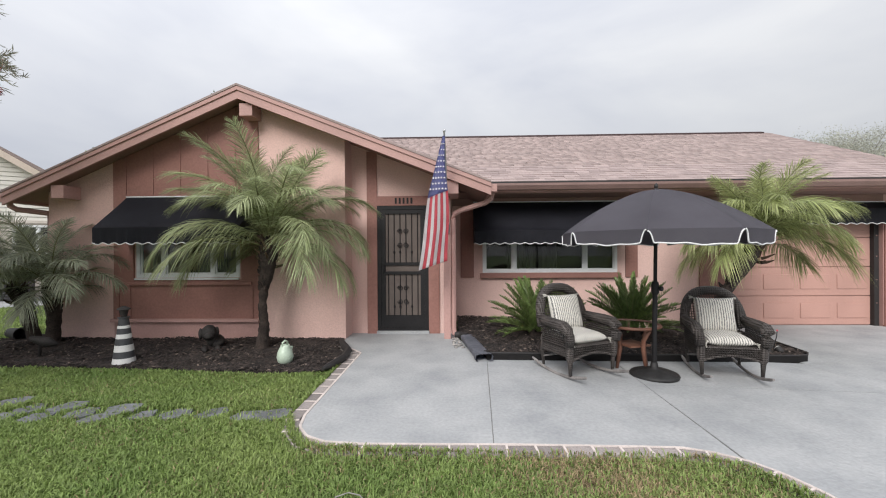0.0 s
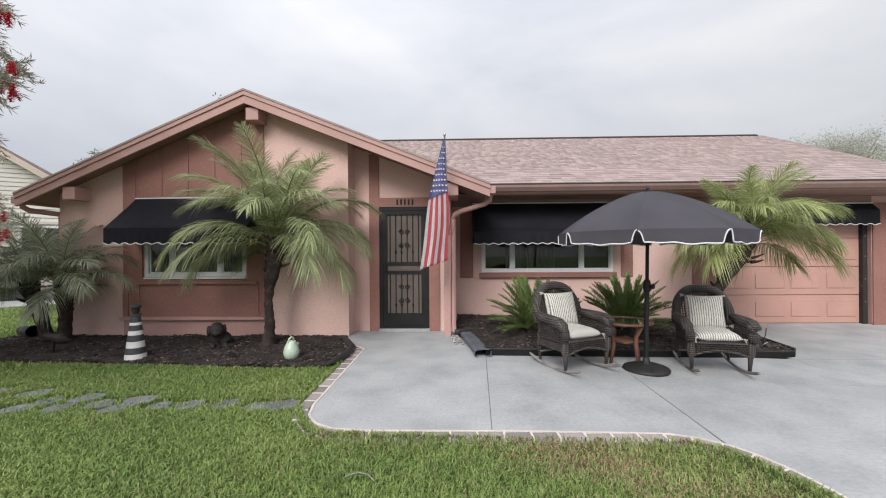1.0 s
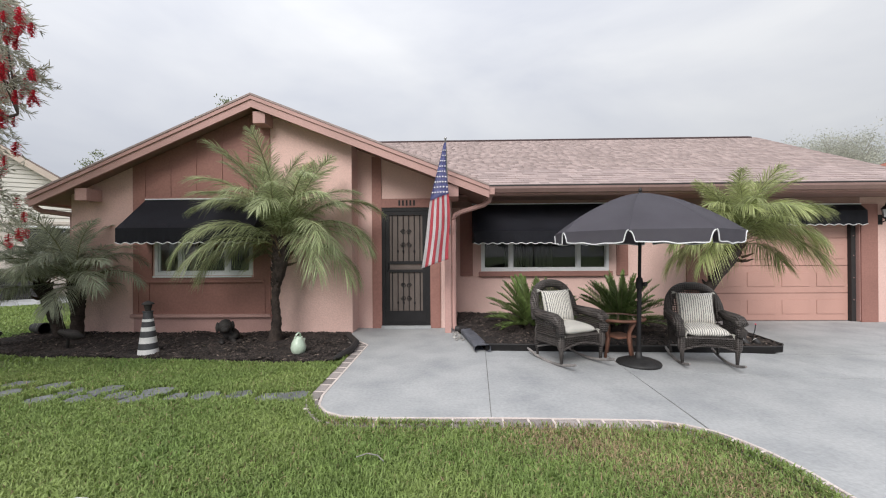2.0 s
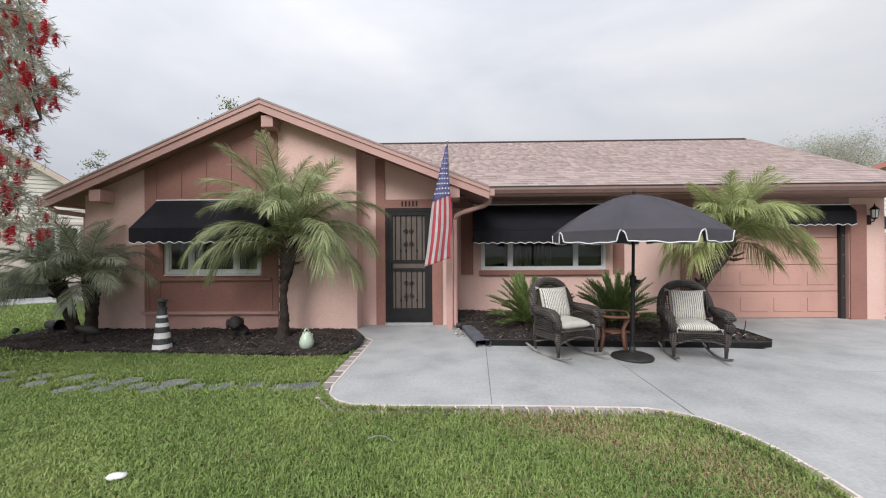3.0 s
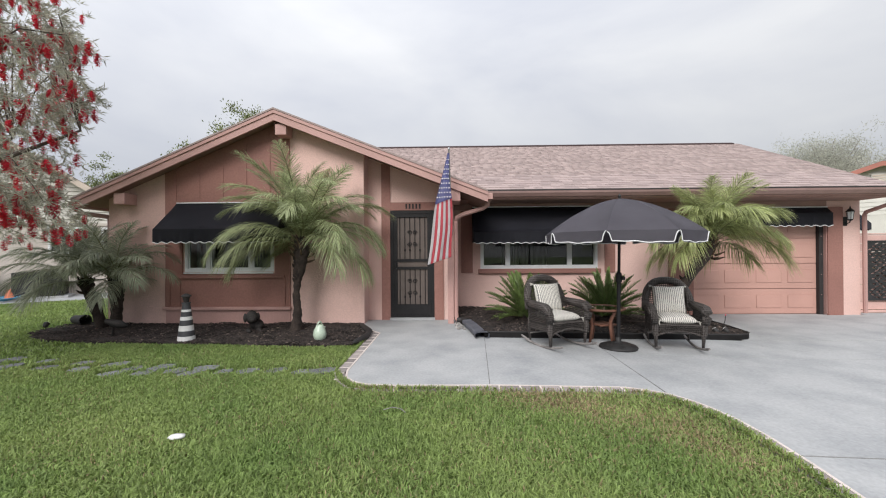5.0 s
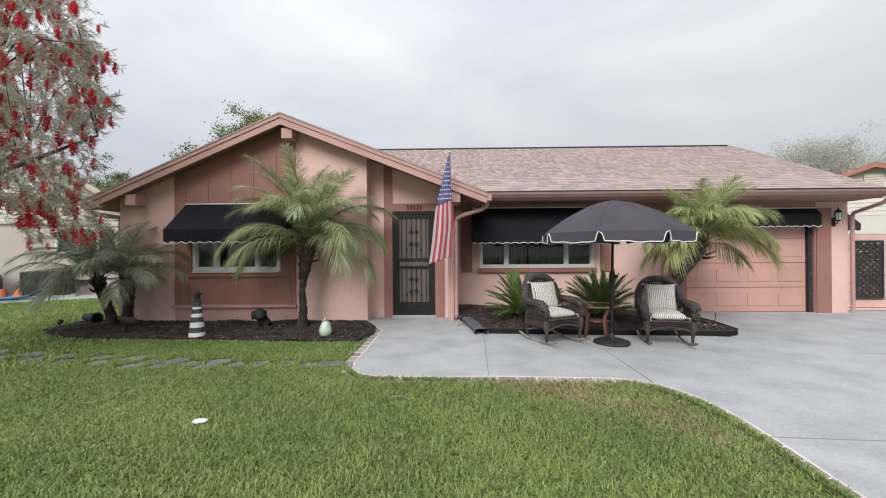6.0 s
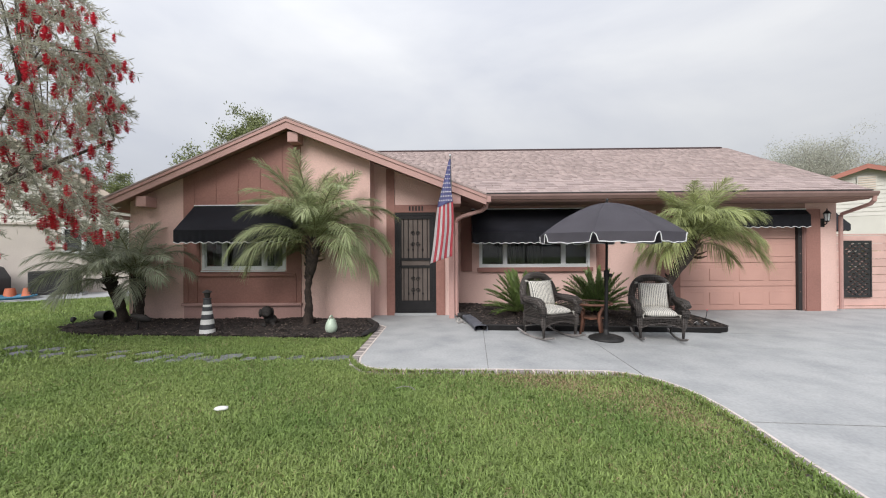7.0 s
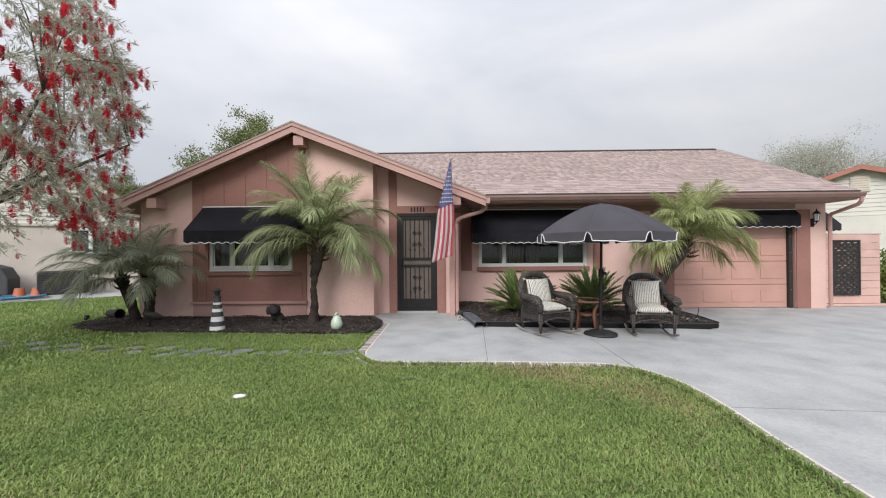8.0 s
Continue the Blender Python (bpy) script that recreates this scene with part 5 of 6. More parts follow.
cr.matrix_basis = pose(-5.45, 5.25, 0.0, 0, 0, 10)
tagged(cr, "low dark bird-shaped ornament on the mulch", "ornament")
hs = thing("hose_guide", "thin bent metal rod standing in the bed", "garden stake", pose(4.62, 6.0, gz(4.6)))
part("rod", tube([(0, 0, 0), (0.01, 0, 0.15), (0.04, 0, 0.24), (0.05, 0, 0.33)], 0.006, 6), BLACKMETAL, hs)
part("rod_tip", blob(0.013, 0.013, 0.013, pose(0.05, 0, 0.335)), RED, hs)

# stepping stones across the lawn
stones = thing("stepping_path", "path of irregular grey flagstones set in the lawn", "path", kind="structure")
sr = random.Random(11)
SPOTS = [(-1.51, 3.50), (-1.74, 3.49), (-2.08, 3.54), (-2.39, 3.51), (-2.65, 3.49), (-2.94, 3.61), (-3.02, 3.42), (-3.24, 3.52), (-3.50, 3.66), (-3.54, 3.42), (-3.80, 3.60), (-4.15, 3.77), (-3.90, 3.40), (-4.42, 3.56), (-4.62, 3.84), (-4.90, 3.64), (-5.15, 3.92), (-5.40, 3.72), (-5.72, 4.02), (-6.00, 3.84), (-6.35, 4.12), (-6.7, 3.96), (-7.1, 4.22), (-7.5, 4.08), (-8.0, 4.3)]
for i, (x, y) in enumerate(SPOTS):
    n = sr.choice((5, 6, 6, 7))
    w, h, sk = sr.uniform(0.105, 0.155), sr.uniform(0.12, 0.155), sr.uniform(-0.1, 0.4)
    poly = []
    for k in range(n):
        a = (k + sr.uniform(-0.22, 0.22)) * math.tau / n
        px, py = w * math.cos(a) * sr.uniform(0.85, 1.1), h * math.sin(a) * sr.uniform(0.85, 1.1)
        poly.append((x + px + sk * py, y + py))
    part("flagstone", prism(poly, "z", -0.07, -0.016 + sr.uniform(-0.006, 0.006), bevel=0.006), FLAGSTONE, stones)

# ---- fence panel beside the garage ----
FENCE = mat("pale_pink_fence_board", (0.60, 0.39, 0.345), 0.8, 0.08, 2, 50, 0.15, rand=0.06)
fence = thing("privacy_panel", "pale pink horizontal board screen wall beside the garage", "fence")
FX0, FX1, FY = 9.22, 10.62, 8.42
for k in range(9):
    z = gz(9) + 0.06 + k * 0.19
    part("board", box(FX0, FX1, FY, FY + 0.05, z, z + 0.182, bevel=0.005), FENCE, fence)
part("post", box(FX1 - 0.06, FX1 + 0.03, FY + 0.051, FY + 0.14, gz(9) - 0.05, 1.63), FENCE, fence)
part("post", box(FX0, FX0 + 0.09, FY + 0.051, FY + 0.14, gz(9) - 0.05, 1.63), FENCE, fence)
part("cap_board", box(FX0 - 0.01, FX1 + 0.03, FY - 0.01, FY + 0.13, 1.635, 1.665, bevel=0.006), FENCE, fence)
part("base_rail", box(FX0 - 0.15, FX1 + 1.6, FY - 0.10, FY - 0.01, gz(9), gz(9) + 0.055, bevel=0.01), FENCE, fence)
SCREENM = mat("black_cut_metal", (0.028, 0.027, 0.028), 0.5, 0.2, 8, 60, 0.1)
deco = thing("wall_screen", "black cut-metal decorative screen with leaf-shaped openings", "wall decoration")
sx0, sx1, sz0, sz1 = 9.42, 10.10, 0.13, 1.50
part("screen_frame", holed(rect(sx0, sx1, sz0, sz1), [rect(sx0 + 0.035, sx1 - 0.035, sz0 + 0.035, sz1 - 0.035)], FY - 0.05, FY - 0.02), SCREENM, deco)
dr = random.Random(8)
slots = []
for k in range(21):
    z = sz0 + 0.075 + 0.0612 * k
    for q in range(4):
        x = sx0 + 0.11 + 0.155 * (q + 0.45 * (k % 2) - 0.1) + dr.uniform(-0.012, 0.012)
        a, w, h = dr.uniform(-0.35, 0.35), dr.uniform(0.048, 0.066), dr.uniform(0.015, 0.023)
        if sx0 + 0.11 < x + 0.01 and x < sx1 - 0.105:
            slots.append([(x + w * c * math.cos(a) - h * d_ * math.sin(a), z + w * c * math.sin(a) + h * d_ * math.cos(a)) for c, d_ in ((-1, 0), (-0.4, -1), (0.4, -0.9), (1, 0), (0.4, 0.9), (-0.4, 1))])
own = holed(rect(sx0 + 0.036, sx1 - 0.036, sz0 + 0.036, sz1 - 0.036), slots, FY - 0.042, FY - 0.028)
part("cut_pattern", own, SCREENM, deco)

# ---- neighbouring houses ----
SIDING = mat("cream_lap_siding", (0.66, 0.635, 0.585), 0.7, 0.06, 1, 40, 0.05)
BEIGE = mat("beige_stucco", (0.60, 0.54, 0.49), 0.9, 0.06, 1, 40, 0.2)
NTRIM = mat("rust_red_rake_paint", (0.42, 0.16, 0.12), 0.6, 0.08, 2, 40, 0.05)
NROOF = mat("brown_neighbour_shingle", (0.26, 0.19, 0.16), 0.95, 0.2, 2, 90, 0.4)
CREAM = mat("cream_rake_paint", (0.62, 0.52, 0.44), 0.6, 0.06, 2, 40, 0.05)


def gable_house(label, xl, xr, y, depth, wall_top, pitch, split, lap, m_low, m_rake, m=None):
    """A neighbour's house: a gable end with lap siding above a plain lower wall."""
    h = thing("neighbour_house", label, "house", m)
    xc = (xl + xr) / 2
    top = wall_top + pitch * (xr - xl) / 2
    part("lower_wall", box(xl, xr, y, y + depth, -0.2, split), m_low, h)
    part("gable_end", prism([(xl, split + 0.002), (xr, split + 0.002), (xr, wall_top), (xc, top), (xl, wall_top)], "y", y + 0.02, y + depth - 0.02), SIDING, h)
    own = bmesh.new()
    z = split
    while z < top - 0.1:
        a = xl if z < wall_top else xl + (z - wall_top) / pitch
        b = xr if z < wall_top else xr - (z - wall_top) / pitch
        if b - a > 0.2:
            prism([(y + 0.018, z + 0.004), (y - 0.012, z + 0.004), (y + 0.008, z + lap - 0.004), (y + 0.018, z + lap - 0.004)], "x", a, b, own)
        z += lap
    sd = part("lap_siding", own, SIDING, h, "cream horizontal lap siding")
    sd["kind"] = "stuff"
    for s, e in ((-1, xl - 0.45), (1, xr + 0.45)):
        ze = wall_top - 0.45 * pitch
        part("roof", prism([(e, ze), (xc, top), (xc, top + 0.12), (e, ze + 0.12)], "y", y - 0.35, y + depth + 0.4), NROOF, h)
        part("rake_board", prism([(e, ze - 0.10), (xc, top - 0.10), (xc, top + 0.10), (e, ze + 0.10)], "y", y - 0.39, y - 0.352), m_rake, h)
    return h


NEAR = pose(-11.25, 12.55, 0, 0, 0, 33)
nl = gable_house("beige neighbouring house with cream siding in its gable", -7.0, 0.0, 0.0, 9.0, 2.80, 0.68, 2.3, 0.13, BEIGE, CREAM, NEAR)
nr = gable_house("cream neighbouring house with rust-red rake boards", -4.2, 4.2, 0.0, 9.0, 3.43, 0.36, 2.75, 0.19, SIDING, NTRIM, pose(18.7, 17.0, 0, 0, 0, -38))
part("gable_vent", box(-0.32, 0.32, -0.07, -0.015, 3.85, 4.55), SIDING, nr)
for k in range(6):
    part("vent_slat", box(-0.28, 0.28, -0.09, -0.072, 3.91 + k * 0.105, 3.97 + k * 0.105), CREAM, nr)
for xw, hw in ((-1.35, 0.55), (-0.35, 0.25), (-4.6, 0.55)):
    window("window", xw - hw, xw + hw, 1.32, 2.18, -0.10, [xw + 0.0], nl)
    # dark sheet on the solid wall stands in for an unlit room
    part("unlit_room_sheet", box(xw - hw + 0.06, xw + hw - 0.06, -0.0085, -0.001, 1.38, 2.12), DARKROOM, nl)
part("eave_band", box(-7.0, 0.05, -0.06, -0.001, 2.24, 2.32), BEIGE, nl)
ac = thing("air_conditioner", "dark grey outdoor air-conditioning unit on a pad", "air conditioner", NEAR)
AX, AY = -1.9, -0.75
part("casing", box(AX - 0.55, AX + 0.55, AY - 0.4, AY + 0.4, 0.06, 0.78, bevel=0.03), BLACKPL, ac)
for k in range(9):
    part("grille_slat", box(AX - 0.52, AX + 0.52, AY - 0.415, AY - 0.402, 0.13 + k * 0.068, 0.15 + k * 0.068), CHARCOAL, ac)
part("pad", box(AX - 0.7, AX + 0.7, AY - 0.5, AY + 0.5, -0.05, 0.059), CONCRETE, ac)
CONE = mat("orange_plastic", (0.55, 0.16, 0.08), 0.6, 0.1)
BLUEP = mat("blue_plastic", (0.06, 0.22, 0.35), 0.6, 0.1)
for x, y in ((-12.75, 10.35), (-13.15, 10.2)):
    pt = thing("flower_pot", "orange terracotta pot upside down by the wall", "pot", pose(x, y, -0.005), group="terracotta pots")
    part("pot_body", lathe([(0.17, 0.0), (0.17, 0.06), (0.155, 0.065), (0.11, 0.30), (0.09, 0.30)], 20), CONE, pt)
tr = thing("hose", "coiled blue garden hose on the ground", "hose", pose(-12.75, 9.85, 0.0))
part("coil", tube([((0.30 + 0.004 * k) * math.cos(k * 0.5), (0.30 + 0.004 * k) * math.sin(k * 0.5), 0.02 + 0.0012 * k) for k in range(70)], 0.018, 6), BLUEP, tr)
gr = thing("barbecue_grill", "barbecue grill under a dark grey cover on small wheels", "barbecue", pose(-13.95, 10.05, 0.0, 0, 0, 20))
part("cover", prism([(-0.62, 0.10), (0.62, 0.10), (0.62, 0.60), (0.45, 0.92), (0.15, 1.02), (-0.25, 1.0), (-0.55, 0.70)], "y", -0.3, 0.3, bevel=0.05), CHARCOAL, gr)
for x in (-0.45, 0.45):
    for y in (-0.24, 0.24):
        part("wheel", lathe([(0.05, -0.02), (0.07, -0.015), (0.07, 0.015), (0.05, 0.02)], 14, None, pose(x, y, 0.07, 90)), BLACKPL, gr)
pad2 = tagged(link("side_pad", box(-7.2, 0.1, -2.1, -0.02, -0.08, -0.005), CONCRETE), "strip of concrete along the neighbouring wall", "pavement", kind="structure")
pad2.matrix_basis = NEAR

# ---- trees ----
BARK = mat("grey_brown_bark", (0.13, 0.105, 0.09), 0.95, 0.25, 6, 40, 0.8)
TREE_G = mat("green_tree_leaf", (0.215, 0.245, 0.10), 0.6, 0.15, 2, 30, 0.05, island=0.45, trans=0.25)
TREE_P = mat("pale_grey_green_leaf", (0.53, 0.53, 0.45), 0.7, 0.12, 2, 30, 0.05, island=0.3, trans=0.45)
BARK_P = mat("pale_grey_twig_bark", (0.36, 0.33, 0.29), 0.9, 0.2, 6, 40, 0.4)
BOTTLE = mat("bottlebrush_leaf", (0.50, 0.50, 0.40), 0.5, 0.12, 3, 30, 0.05, island=0.40, trans=0.45)
HEDGE = mat("yellow_green_hedge_leaf", (0.20, 0.24, 0.045), 0.5, 0.15, 3, 30, 0.05, island=0.5, trans=0.25)
CRIMSON = mat("crimson_flower", (0.74, 0.07, 0.11), 0.7, 0.12, 9, 60, 0.0, rand=0.25, island=0.25, trans=0.35)


def leaves(name, centres, directions, length, width, material, parent):
    """Many small pointed leaves, each two triangles, at the places given."""
    m = len(centres)
    ln = length * rng.uniform(0.6, 1.3, m)[:, None]
    d = directions / (np.linalg.norm(directions, axis=1)[:, None] + 1e-6)
    s = np.cross(d, rng.normal(size=(m, 3)))
    s /= np.linalg.norm(s, axis=1)[:, None] + 1e-6
    w = width * rng.uniform(0.7, 1.2, m)[:, None]
    v = np.stack([centres, centres + d * ln * 0.5 + s * w / 2, centres + d * ln, centres + d * ln * 0.5 - s * w / 2], 1).reshape(-1, 3)
    k = np.arange(m)[:, None] * 4
    return raw(name, v, np.concatenate([k + np.array([[0, 1, 2]]), k + np.array([[0, 2, 3]])]), material, parent)


def tree(label, base, height, spread, material, n_limb, n_leaf, leaf, seed=1, squash=0.8, bark=BARK):
    r = np.random.default_rng(seed)
    t = thing("tree", label, "tree")
    b = np.array(base, float)
    hub = b + np.array([0, 0, height * 0.42])
    part("trunk", tube([b, b + np.array([0.1, 0, height * 0.2]), hub], [height * 0.03, height * 0.024, height * 0.018], 10), bark, t)
    cs, ds = [], []
    for k in range(n_limb):
        a, e = r.uniform(0, math.tau), r.uniform(0.15, 1.45)
        far = np.array([math.cos(a) * math.cos(e) * spread, math.sin(a) * math.cos(e) * spread, math.sin(e) * height * 0.58 * squash / 0.8]) * r.uniform(0.72, 1.0)
        mid = hub + far * 0.5 + r.normal(size=3) * spread * 0.08
        end = hub + far
        part("limb", tube([hub - np.array([0, 0, 0.3]), mid, end], [height * 0.009, height * 0.004, height * 0.0012], 6), bark, t)
        for q in range(9):
            u = r.uniform(0.45, 1.0)
            c = hub + far * u + r.normal(size=3) * spread * 0.10
            part_n = int(n_leaf / (n_limb * 9))
            cs.append(c + r.normal(size=(part_n, 3)) * spread * 0.06 * np.array([1, 1, 0.75]))
            ds.append(r.normal(size=(part_n, 3)) + np.array([0, 0, 0.2]))
    leaves("crown", np.concatenate(cs), np.concatenate(ds), leaf, leaf * 0.5, material, t)
    return t


tree("green leafy tree standing behind the house", (-12.5, 24.5, 0), 9.8, 4.8, TREE_G, 60, 90000, 0.16, seed=6)
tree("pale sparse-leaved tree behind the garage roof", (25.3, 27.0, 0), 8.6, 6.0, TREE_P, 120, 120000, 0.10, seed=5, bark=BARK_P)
tree("small green tree behind the neighbouring house", (-24.0, 27.0, 0), 7.5, 3.2, TREE_G, 26, 24000, 0.14, seed=9)

# hedge beside the fence
hd = thing("hedge", "yellow-green leafy shrub beyond the screen wall", "shrub", pose(0, 0, 0))
for k in range(7):
    part("stem", tube([(10.9 + k * 0.25, 9.3, -0.15), (10.9 + k * 0.27, 9.3 + 0.1 * math.sin(k), 0.9)], 0.015, 5), BARK, hd)
c = np.stack([rng.uniform(10.75, 12.9, 5000), rng.uniform(8.95, 9.7, 5000), rng.uniform(-0.1, 1.25, 5000) ** 1.0], 1)
c[:, 2] *= 0.85 + 0.15 * np.sin(c[:, 0] * 7)
leaves("crown", c, rng.normal(size=(5000, 3)) + np.array([0, -0.5, 0.3]), 0.11, 0.055, HEDGE, hd)

# bottlebrush tree at the edge of the lawn
bb = thing("bottlebrush_tree", "weeping bottlebrush tree with drooping red flowers", "tree")
bx, by = -6.4, 2.9
part("trunk", tube([(bx, by, -0.05), (bx - 0.08, by, 0.6), (bx - 0.02, by + 0.05, 1.2), (bx + 0.05, by, 1.75)], [0.15, 0.12, 0.11, 0.10], 12), BARK, bb)
fl = bmesh.new()
fr = random.Random(2)
for k in range(110):
    u, a = fr.random(), fr.uniform(0, math.tau)
    rr = 0.036 * (1 - 0.45 * abs(2 * u - 1) ** 3)
    p = Vector((0, 0, -0.12 * u))
    q = p + Vector((math.cos(a) * rr, math.sin(a) * rr, fr.uniform(-0.014, 0.004)))
    w = Vector((-math.sin(a), math.cos(a), 0.4)) * 0.004
    f3 = [fl.verts.new(p - w), fl.verts.new(p + w), fl.verts.new(q + w * 0.8), fl.verts.new(q - w * 0.8)]
    fl.faces.new(f3)
first = part("flower", fl, CRIMSON, bb)
flower_mesh = first.data
first.matrix_basis = pose(-5.1, 3.9, 2.2)
cs, ds, blooms = [], [], []
br = np.random.default_rng(21)
# reach of the crown from the trunk by height
prof_z = [1.30, 1.70, 2.12, 2.55, 3.14, 3.65, 4.25, 4.7, 5.3, 5.7]
prof_r = [1.60, 1.86, 1.68, 1.66, 1.92, 2.12, 1.76, 1.70, 1.3, 0.5]
fork = np.array([bx + 0.05, by, 1.7])
limbs = []
for k in range(9):
    a, e = k * 0.7 + br.uniform(-0.2, 0.2), br.uniform(0.5, 1.2)
    end = fork + np.array([math.cos(a) * math.cos(e), math.sin(a) * math.cos(e), math.sin(e)]) * br.uniform(1.5, 2.3)
    mid = (fork + end) / 2 + br.normal(size=3) * 0.12
    part("limb", tube([fork - np.array([0, 0, 0.1]), mid, end], [0.05, 0.032, 0.014], 8), BARK, bb)
    limbs += [mid, end, (mid + end) / 2]
limbs = np.array(limbs)
for k in range(420):
    a = br.uniform(0, math.tau)
    z = br.uniform(1.85, 5.3)
    lean = br.random() ** 0.35
    reach = np.interp(z - 0.15, prof_z, prof_r) * (0.30 + 0.70 * lean)
    tip = np.array([bx + math.cos(a) * reach, by + math.sin(a) * reach, z])
    start = limbs[np.argmin(np.linalg.norm(limbs - (tip - np.array([0, 0, 0.35])), axis=1))]
    arch_mid = start * 0.5 + tip * 0.5 + np.array([0, 0, 0.22])
    fall = br.uniform(0.18, 0.50)
    droop = tip + np.array([math.cos(a) * 0.10, math.sin(a) * 0.10, -fall])
    if k % 4 == 0:
        part("branch", tube([start, arch_mid, tip, droop], [0.012, 0.008, 0.005, 0.002], 5), BARK, bb)
    # a branch carries several short sprays of narrow leaves
    for q in range(6):
        u = br.uniform(0.25, 1.0)
        at = arch_mid + (tip - arch_mid) * (u / 0.75) if u < 0.75 else tip + (droop - tip) * ((u - 0.75) / 0.25)
        d0 = np.array([math.cos(a) * 0.7, math.sin(a) * 0.7, -0.35]) + br.normal(size=3) * 0.55
        d0 /= np.linalg.norm(d0)
        ln = br.uniform(0.18, 0.38)
        m = 34
        w = br.random(m)[:, None]
        cs.append(at + d0 * ln * w + np.array([0, 0, -0.25]) * ln * w * w)
        ds.append(d0 * 0.9 + br.normal(size=(m, 3)) * 0.55)
        if br.random() < (0.42 if lean > 0.6 else 0.12):
            blooms.append(at + d0 * ln * 0.8 + np.array([0, 0, -0.05]))
leaves("crown", np.concatenate(cs), np.concatenate(ds), 0.085, 0.012, BOTTLE, bb)
br.shuffle(blooms)
extra = blooms[295:]
fv = np.array([v.co[:] for v in flower_mesh.vertices])
fq = np.array([p.vertices[:] for p in flower_mesh.polygons])
if len(extra):
    sc = br.uniform(0.8, 1.45, len(extra))
    mass_v = np.concatenate([fv * k + p for p, k in zip(extra, sc)])
    mass_f = np.concatenate([fq + len(fv) * i for i in range(len(extra))])
    raw("flower_mass", mass_v, mass_f, CRIMSON, bb)["kind"] = "stuff"
for p in blooms[:295]:
    ob = new("flower", flower_mesh)
    ob.parent = bb
    k = br.uniform(0.8, 1.45)
    ob.matrix_basis = pose(*p, br.uniform(-25, 25), br.uniform(-25, 25), br.uniform(0, 360)) @ Matrix.Diagonal((k, k, k, 1))

# ---- grass ----
GRASS = mat("st_augustine_blade", (0.285, 0.365, 0.115), 0.6, 0.10, 0.9, 8, 0.0, island=0.30, tint=(0.185, 0.28, 0.075), trans=0.35)
DRY = mat("dry_straw_blade", (0.38, 0.29, 0.165), 0.7, 0.12, 2, 30, 0.0, island=0.35, trans=0.2)


def lawn(n, x0, x1, y0, y1):
    x, y = rng.uniform(x0, x1, n), rng.uniform(y0, y1, n)
    paved = [(-1.66, 6.78), *[(px - 0.13 if py > 3.3 else px, py - ((0.075 if px < 0.2 else 0.125) if py < 3.3 and px < 2.0 else 0)) for px, py in EDGE[:12]], *[(px - 0.075, py - 0.07) for px, py in EDGE[12:16]], *[(px - 0.07, py) for px, py in EDGE[16:]], (9.6, -9), (12.5, 8.3), (5.0, 8.3), (0.0, 8.05)]
    ok = ~inside(paved, x, y) & ~inside(BED_L, x, y)
    ok &= ~((x > X0) & (y > GW - 0.05))
    # tufts thin out over the stepping stones
    on = np.zeros(n, bool)
    for sx_, sy_ in SPOTS:
        on |= (((x - sx_ - 0.15 * (y - sy_)) / 0.155) ** 2 + ((y - sy_) / 0.135) ** 2) < 1
    ok &= ~(on & (rng.random(n) > 0.10))
    lx, ly = math.cos(radians(33)) * (x + 11.25) + math.sin(radians(33)) * (y - 12.55), -math.sin(radians(33)) * (x + 11.25) + math.cos(radians(33)) * (y - 12.55)
    ok &= ~((lx < 0.12) & (ly > -2.12))
    return x[ok], y[ok]


def blades(name, x, y, h, w, material, label):
    m = len(x)
    a = rng.uniform(0, math.tau, m)
    lean = rng.uniform(0.25, 1.0, m)
    hh = h * rng.uniform(0.55, 1.25, m)
    ww = w * rng.uniform(0.7, 1.3, m)
    d = np.stack([np.cos(a), np.sin(a), np.zeros(m)], 1)
    a2 = a + math.pi / 2 + rng.uniform(-0.7, 0.7, m)
    s = np.stack([np.cos(a2), np.sin(a2), np.zeros(m)], 1) * ww[:, None] / 2
    up = np.array([0, 0, 1.0])
    # runners creep over the outer half of the brick border
    wide = [(px - 0.15 if py > 3.3 else px - (0.15 if px > 1.9 else 0.05), py - (0.14 if py < 3.3 else 0)) for px, py in EDGE]
    over = inside([(-1.66, 6.78), *wide, (9.6, -9.2), (12.5, 8.3), (0.0, 8.05)], x, y)
    b = np.stack([x, y, np.interp(x, [0.45, 4.65], [0, -0.14]) - np.where(over, 0.006, 0.034)], 1)
    mid = b + d * (hh * lean * 0.35)[:, None] + up * (hh * 0.62)[:, None]
    tip = b + d * (hh * lean)[:, None] + up * (hh * (1.05 - 0.45 * lean))[:, None]
    v = np.stack([b - s, b + s, mid + s, mid - s, tip], 1).reshape(-1, 3)
    k = np.arange(m)[:, None] * 5
    f = np.concatenate([k + np.array([[0, 1, 2]]), k + np.array([[0, 2, 3]]), k + np.array([[3, 2, 4]])])
    tagged(raw(name, v, f, material), label, "grass", kind="stuff")


def dryness(x, y):
    p = 0.05 + 0.75 * np.exp(-(((x - 0.85) / 0.5) ** 2 + ((y - 2.62) / 0.28) ** 2)) + 0.5 * np.exp(-(((x - 1.85) / 0.3) ** 2 + ((y - 2.0) / 0.75) ** 2))
    p += 0.35 * np.exp(-(((x - 1.3) / 0.35) ** 2 + ((y - 2.2) / 0.5) ** 2)) + 0.25 * np.exp(-(((y - 2.85) / 0.1) ** 2)) * (x > -1) + 0.06 * np.sin(x * 3.1) * np.sin(y * 4.3 + x)
    return p


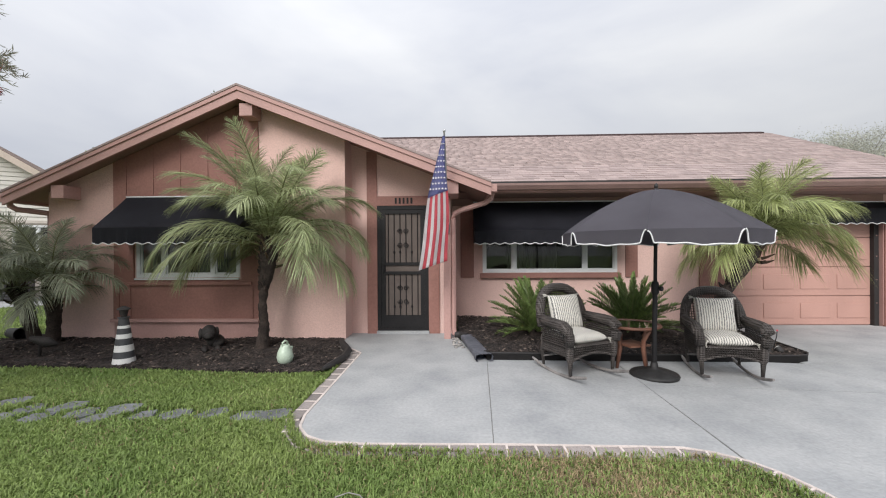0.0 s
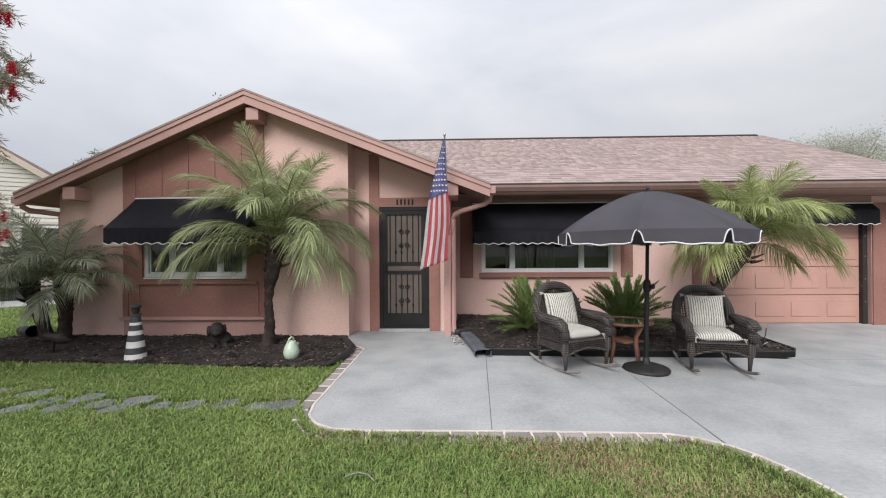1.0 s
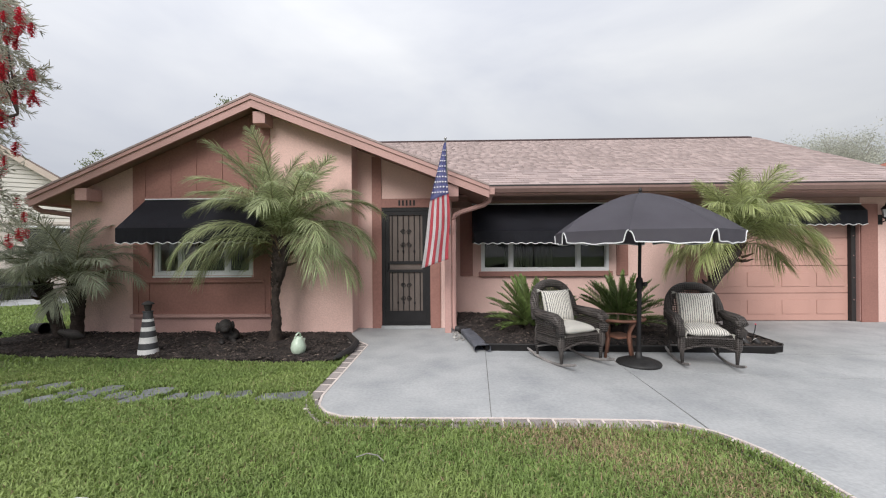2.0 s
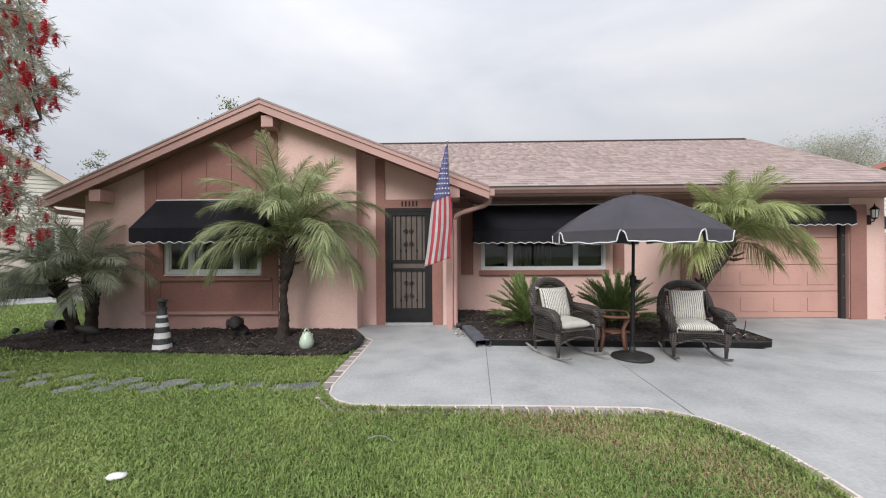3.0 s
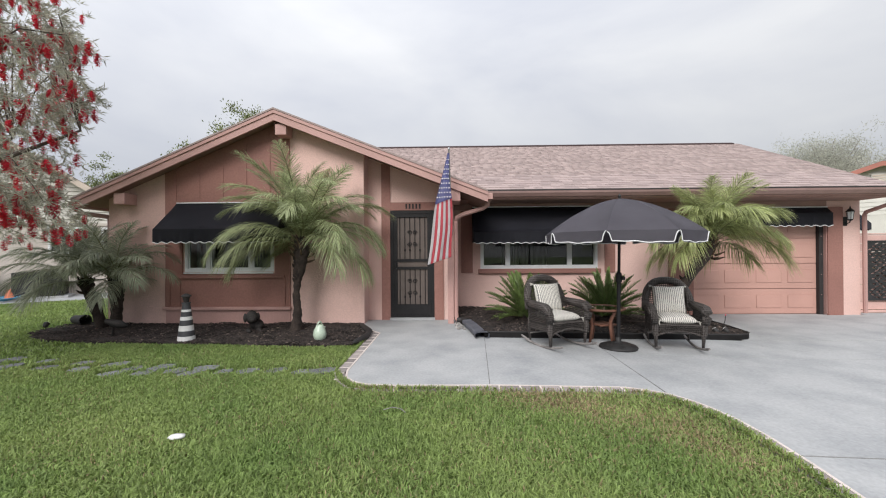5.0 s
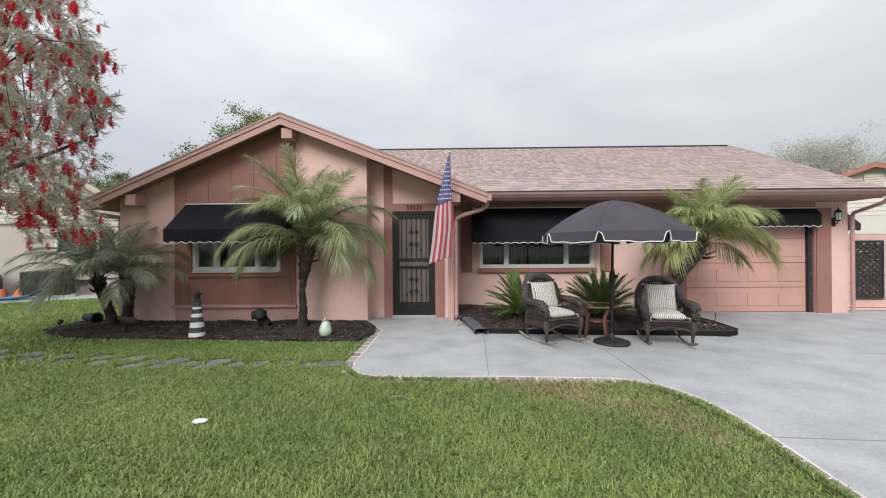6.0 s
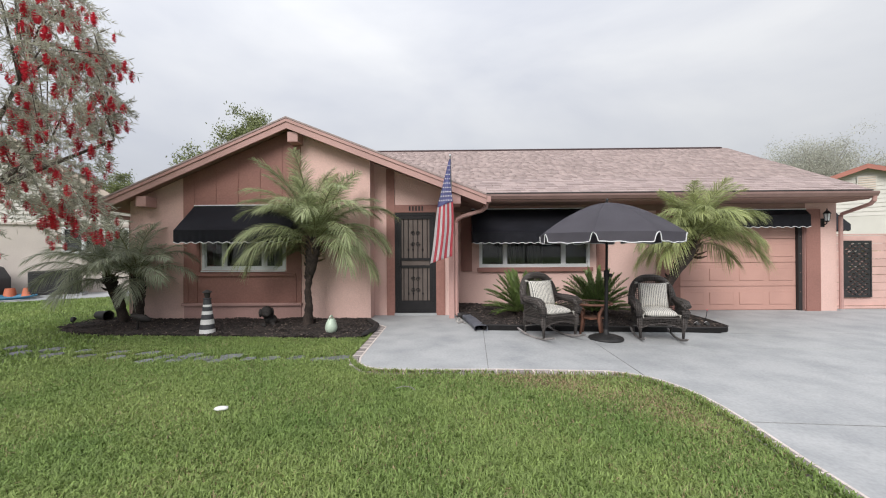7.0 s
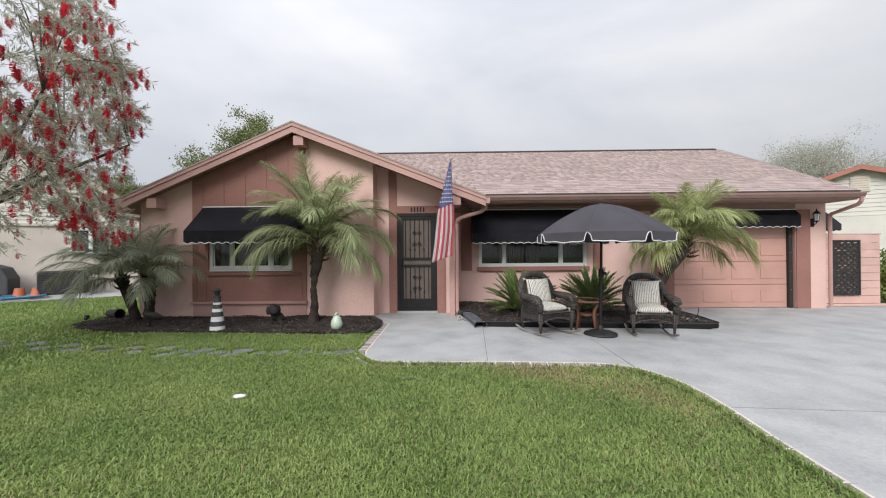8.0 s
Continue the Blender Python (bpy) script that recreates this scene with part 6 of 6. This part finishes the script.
near = lawn(400000, -5.2, 2.25, 0.15, 4.9)
far = lawn(120000, -16.0, -5.0, 0.6, 11.8)
back = lawn(60000, -5.2, 2.25, -5.0, 0.15)
x, y = np.concatenate([near[0], back[0]]), np.concatenate([near[1], back[1]])
dry = rng.random(len(x)) < dryness(x, y)
blades("lawn_grass", x[~dry], y[~dry], 0.050, 0.0075, GRASS, "thick green mown lawn grass")
blades("dry_grass", x[dry], y[dry], 0.045, 0.006, DRY, "straw-coloured dry grass blades in the lawn")
blades("side_lawn_grass", far[0], far[1], 0.055, 0.016, GRASS, "green mown grass beside the house")

# ---- brick border of the patio ----
border = thing("brick_border", "grey brick border with pale mortar along the patio edge", "border", kind="structure")


def along(points, step):
    """Places and headings at even steps along a line of points."""
    out, left = [], 0.0
    for (xa, ya), (xb, yb) in zip(points, points[1:]):
        ln = math.hypot(xb - xa, yb - ya)
        s = left
        while s < ln:
            out.append((xa + (xb - xa) * s / ln, ya + (yb - ya) * s / ln, math.atan2(yb - ya, xb - xa)))
            s += step
        left = s - ln
    return out


path = EDGE
bk = box(-0.094, 0.094, -0.128, -0.017, -0.07, 0.0, bevel=0.004)
brick = part("brick", bk, BRICK, border)
mesh = brick.data
spots = along(path, 0.203)
for i, (x, y, a) in enumerate(spots):
    ob = brick if i == 0 else new("brick", mesh)
    ob.parent = border
    ob.matrix_basis = pose(x, y, gz(x) + 0.001 + 0.002 * math.sin(i * 2.1), 0, 0, math.degrees(a)) 
own = bmesh.new()
dense = along(path, 0.05)
rows4 = []
for x, y, a in dense:
    nx, ny = math.sin(a), -math.cos(a)
    ix, iy, ox, oy = x - nx * 0.006, y - ny * 0.006, x + nx * 0.0165, y + ny * 0.0165
    rows4.append([own.verts.new(q) for q in ((ix, iy, gz(x) - 0.05), (ix, iy, gz(x) + 0.005), (ox, oy, gz(x) + 0.005), (ox, oy, gz(x) - 0.05))])
for a, b in zip(rows4, rows4[1:]):
    for k in range(3):
        own.faces.new((a[k], b[k], b[k + 1], a[k + 1]))
bmesh.ops.recalc_face_normals(own, faces=own.faces[:])
part("mortar_line", own, MORTAR, border, "pale mortar line")
joint = box(-0.008, 0.008, -0.126, -0.016, -0.06, 0.0045)
jm = part("mortar_joint", joint, MORTAR, border)
for i, (x, y, a) in enumerate(spots):
    ob = jm if i == 0 else new("mortar_joint", jm.data)
    ob.parent = border
    ob.matrix_basis = pose(x + 0.1015 * math.cos(a), y + 0.1015 * math.sin(a), gz(x), 0, 0, math.degrees(a))

# ---- roof shingles ----
EXPO, TAB = 0.152, 0.305
run = math.hypot(RIDGE_Y - EAVE_Y, RIDGE_Z - EAVE_Z)
uy_, uz_ = (RIDGE_Y - EAVE_Y) / run, (RIDGE_Z - EAVE_Z) / run
tilt = math.degrees(math.atan2(uz_, uy_))
tabs = []
for k in range(4):
    w = (0.17, 0.23, 0.29, 0.20)[k]
    own = box(-w / 2 + 0.002, w / 2 - 0.002, -0.01, EXPO + 0.05, 0.004, 0.017 + 0.004 * (k % 2))
    me = bpy.data.meshes.new("shingle")
    own.to_mesh(me)
    own.free()
    me.materials.append(SHINGLE)
    tabs.append((w, me))
sr = random.Random(17)
field_v, field_f = [], []
count = 0
courses = int(run / EXPO)
for c in range(courses):
    s0 = c * EXPO
    x = -3.0 + sr.uniform(0, 0.2)
    while x < XR:
        w, me = tabs[sr.randrange(4)]
        w = min(w, XR + 0.01 - x)
        xm = x + w / 2
        yy, zz = EAVE_Y - 0.02 + s0 * uy_, EAVE_Z + s0 * uz_ + 0.008
        if c < 8 and 0.5 < xm < 9.2 and count < 296 and w > 0.14:
            ob = new("shingle", me)
            ob.parent = roof
            ob.matrix_basis = pose(xm, yy, zz, tilt - 2.6, 0, sr.uniform(-0.3, 0.3))
            count += 1
        else:
            m4 = pose(xm, yy, zz, tilt - 2.6, 0, 0)
            t = 0.016 + sr.uniform(0, 0.006)
            b = len(field_v)
            for z in (0.0, t):
                for px, py in ((-w / 2 + 0.002, -0.01), (w / 2 - 0.002, -0.01), (w / 2 - 0.002, EXPO + 0.05), (-w / 2 + 0.002, EXPO + 0.05)):
                    q = m4 @ Vector((px, py, z))
                    field_v.append((q.x, q.y, q.z))
            field_f += [(b + 4, b + 5, b + 6, b + 7), (b, b + 1, b + 5, b + 4), (b + 1, b + 2, b + 6, b + 5), (b + 3, b + 0, b + 4, b + 7)]
        x += w
sf = raw("shingle_field", field_v, field_f, SHINGLE_I, roof)
sf["kind"] = "stuff"
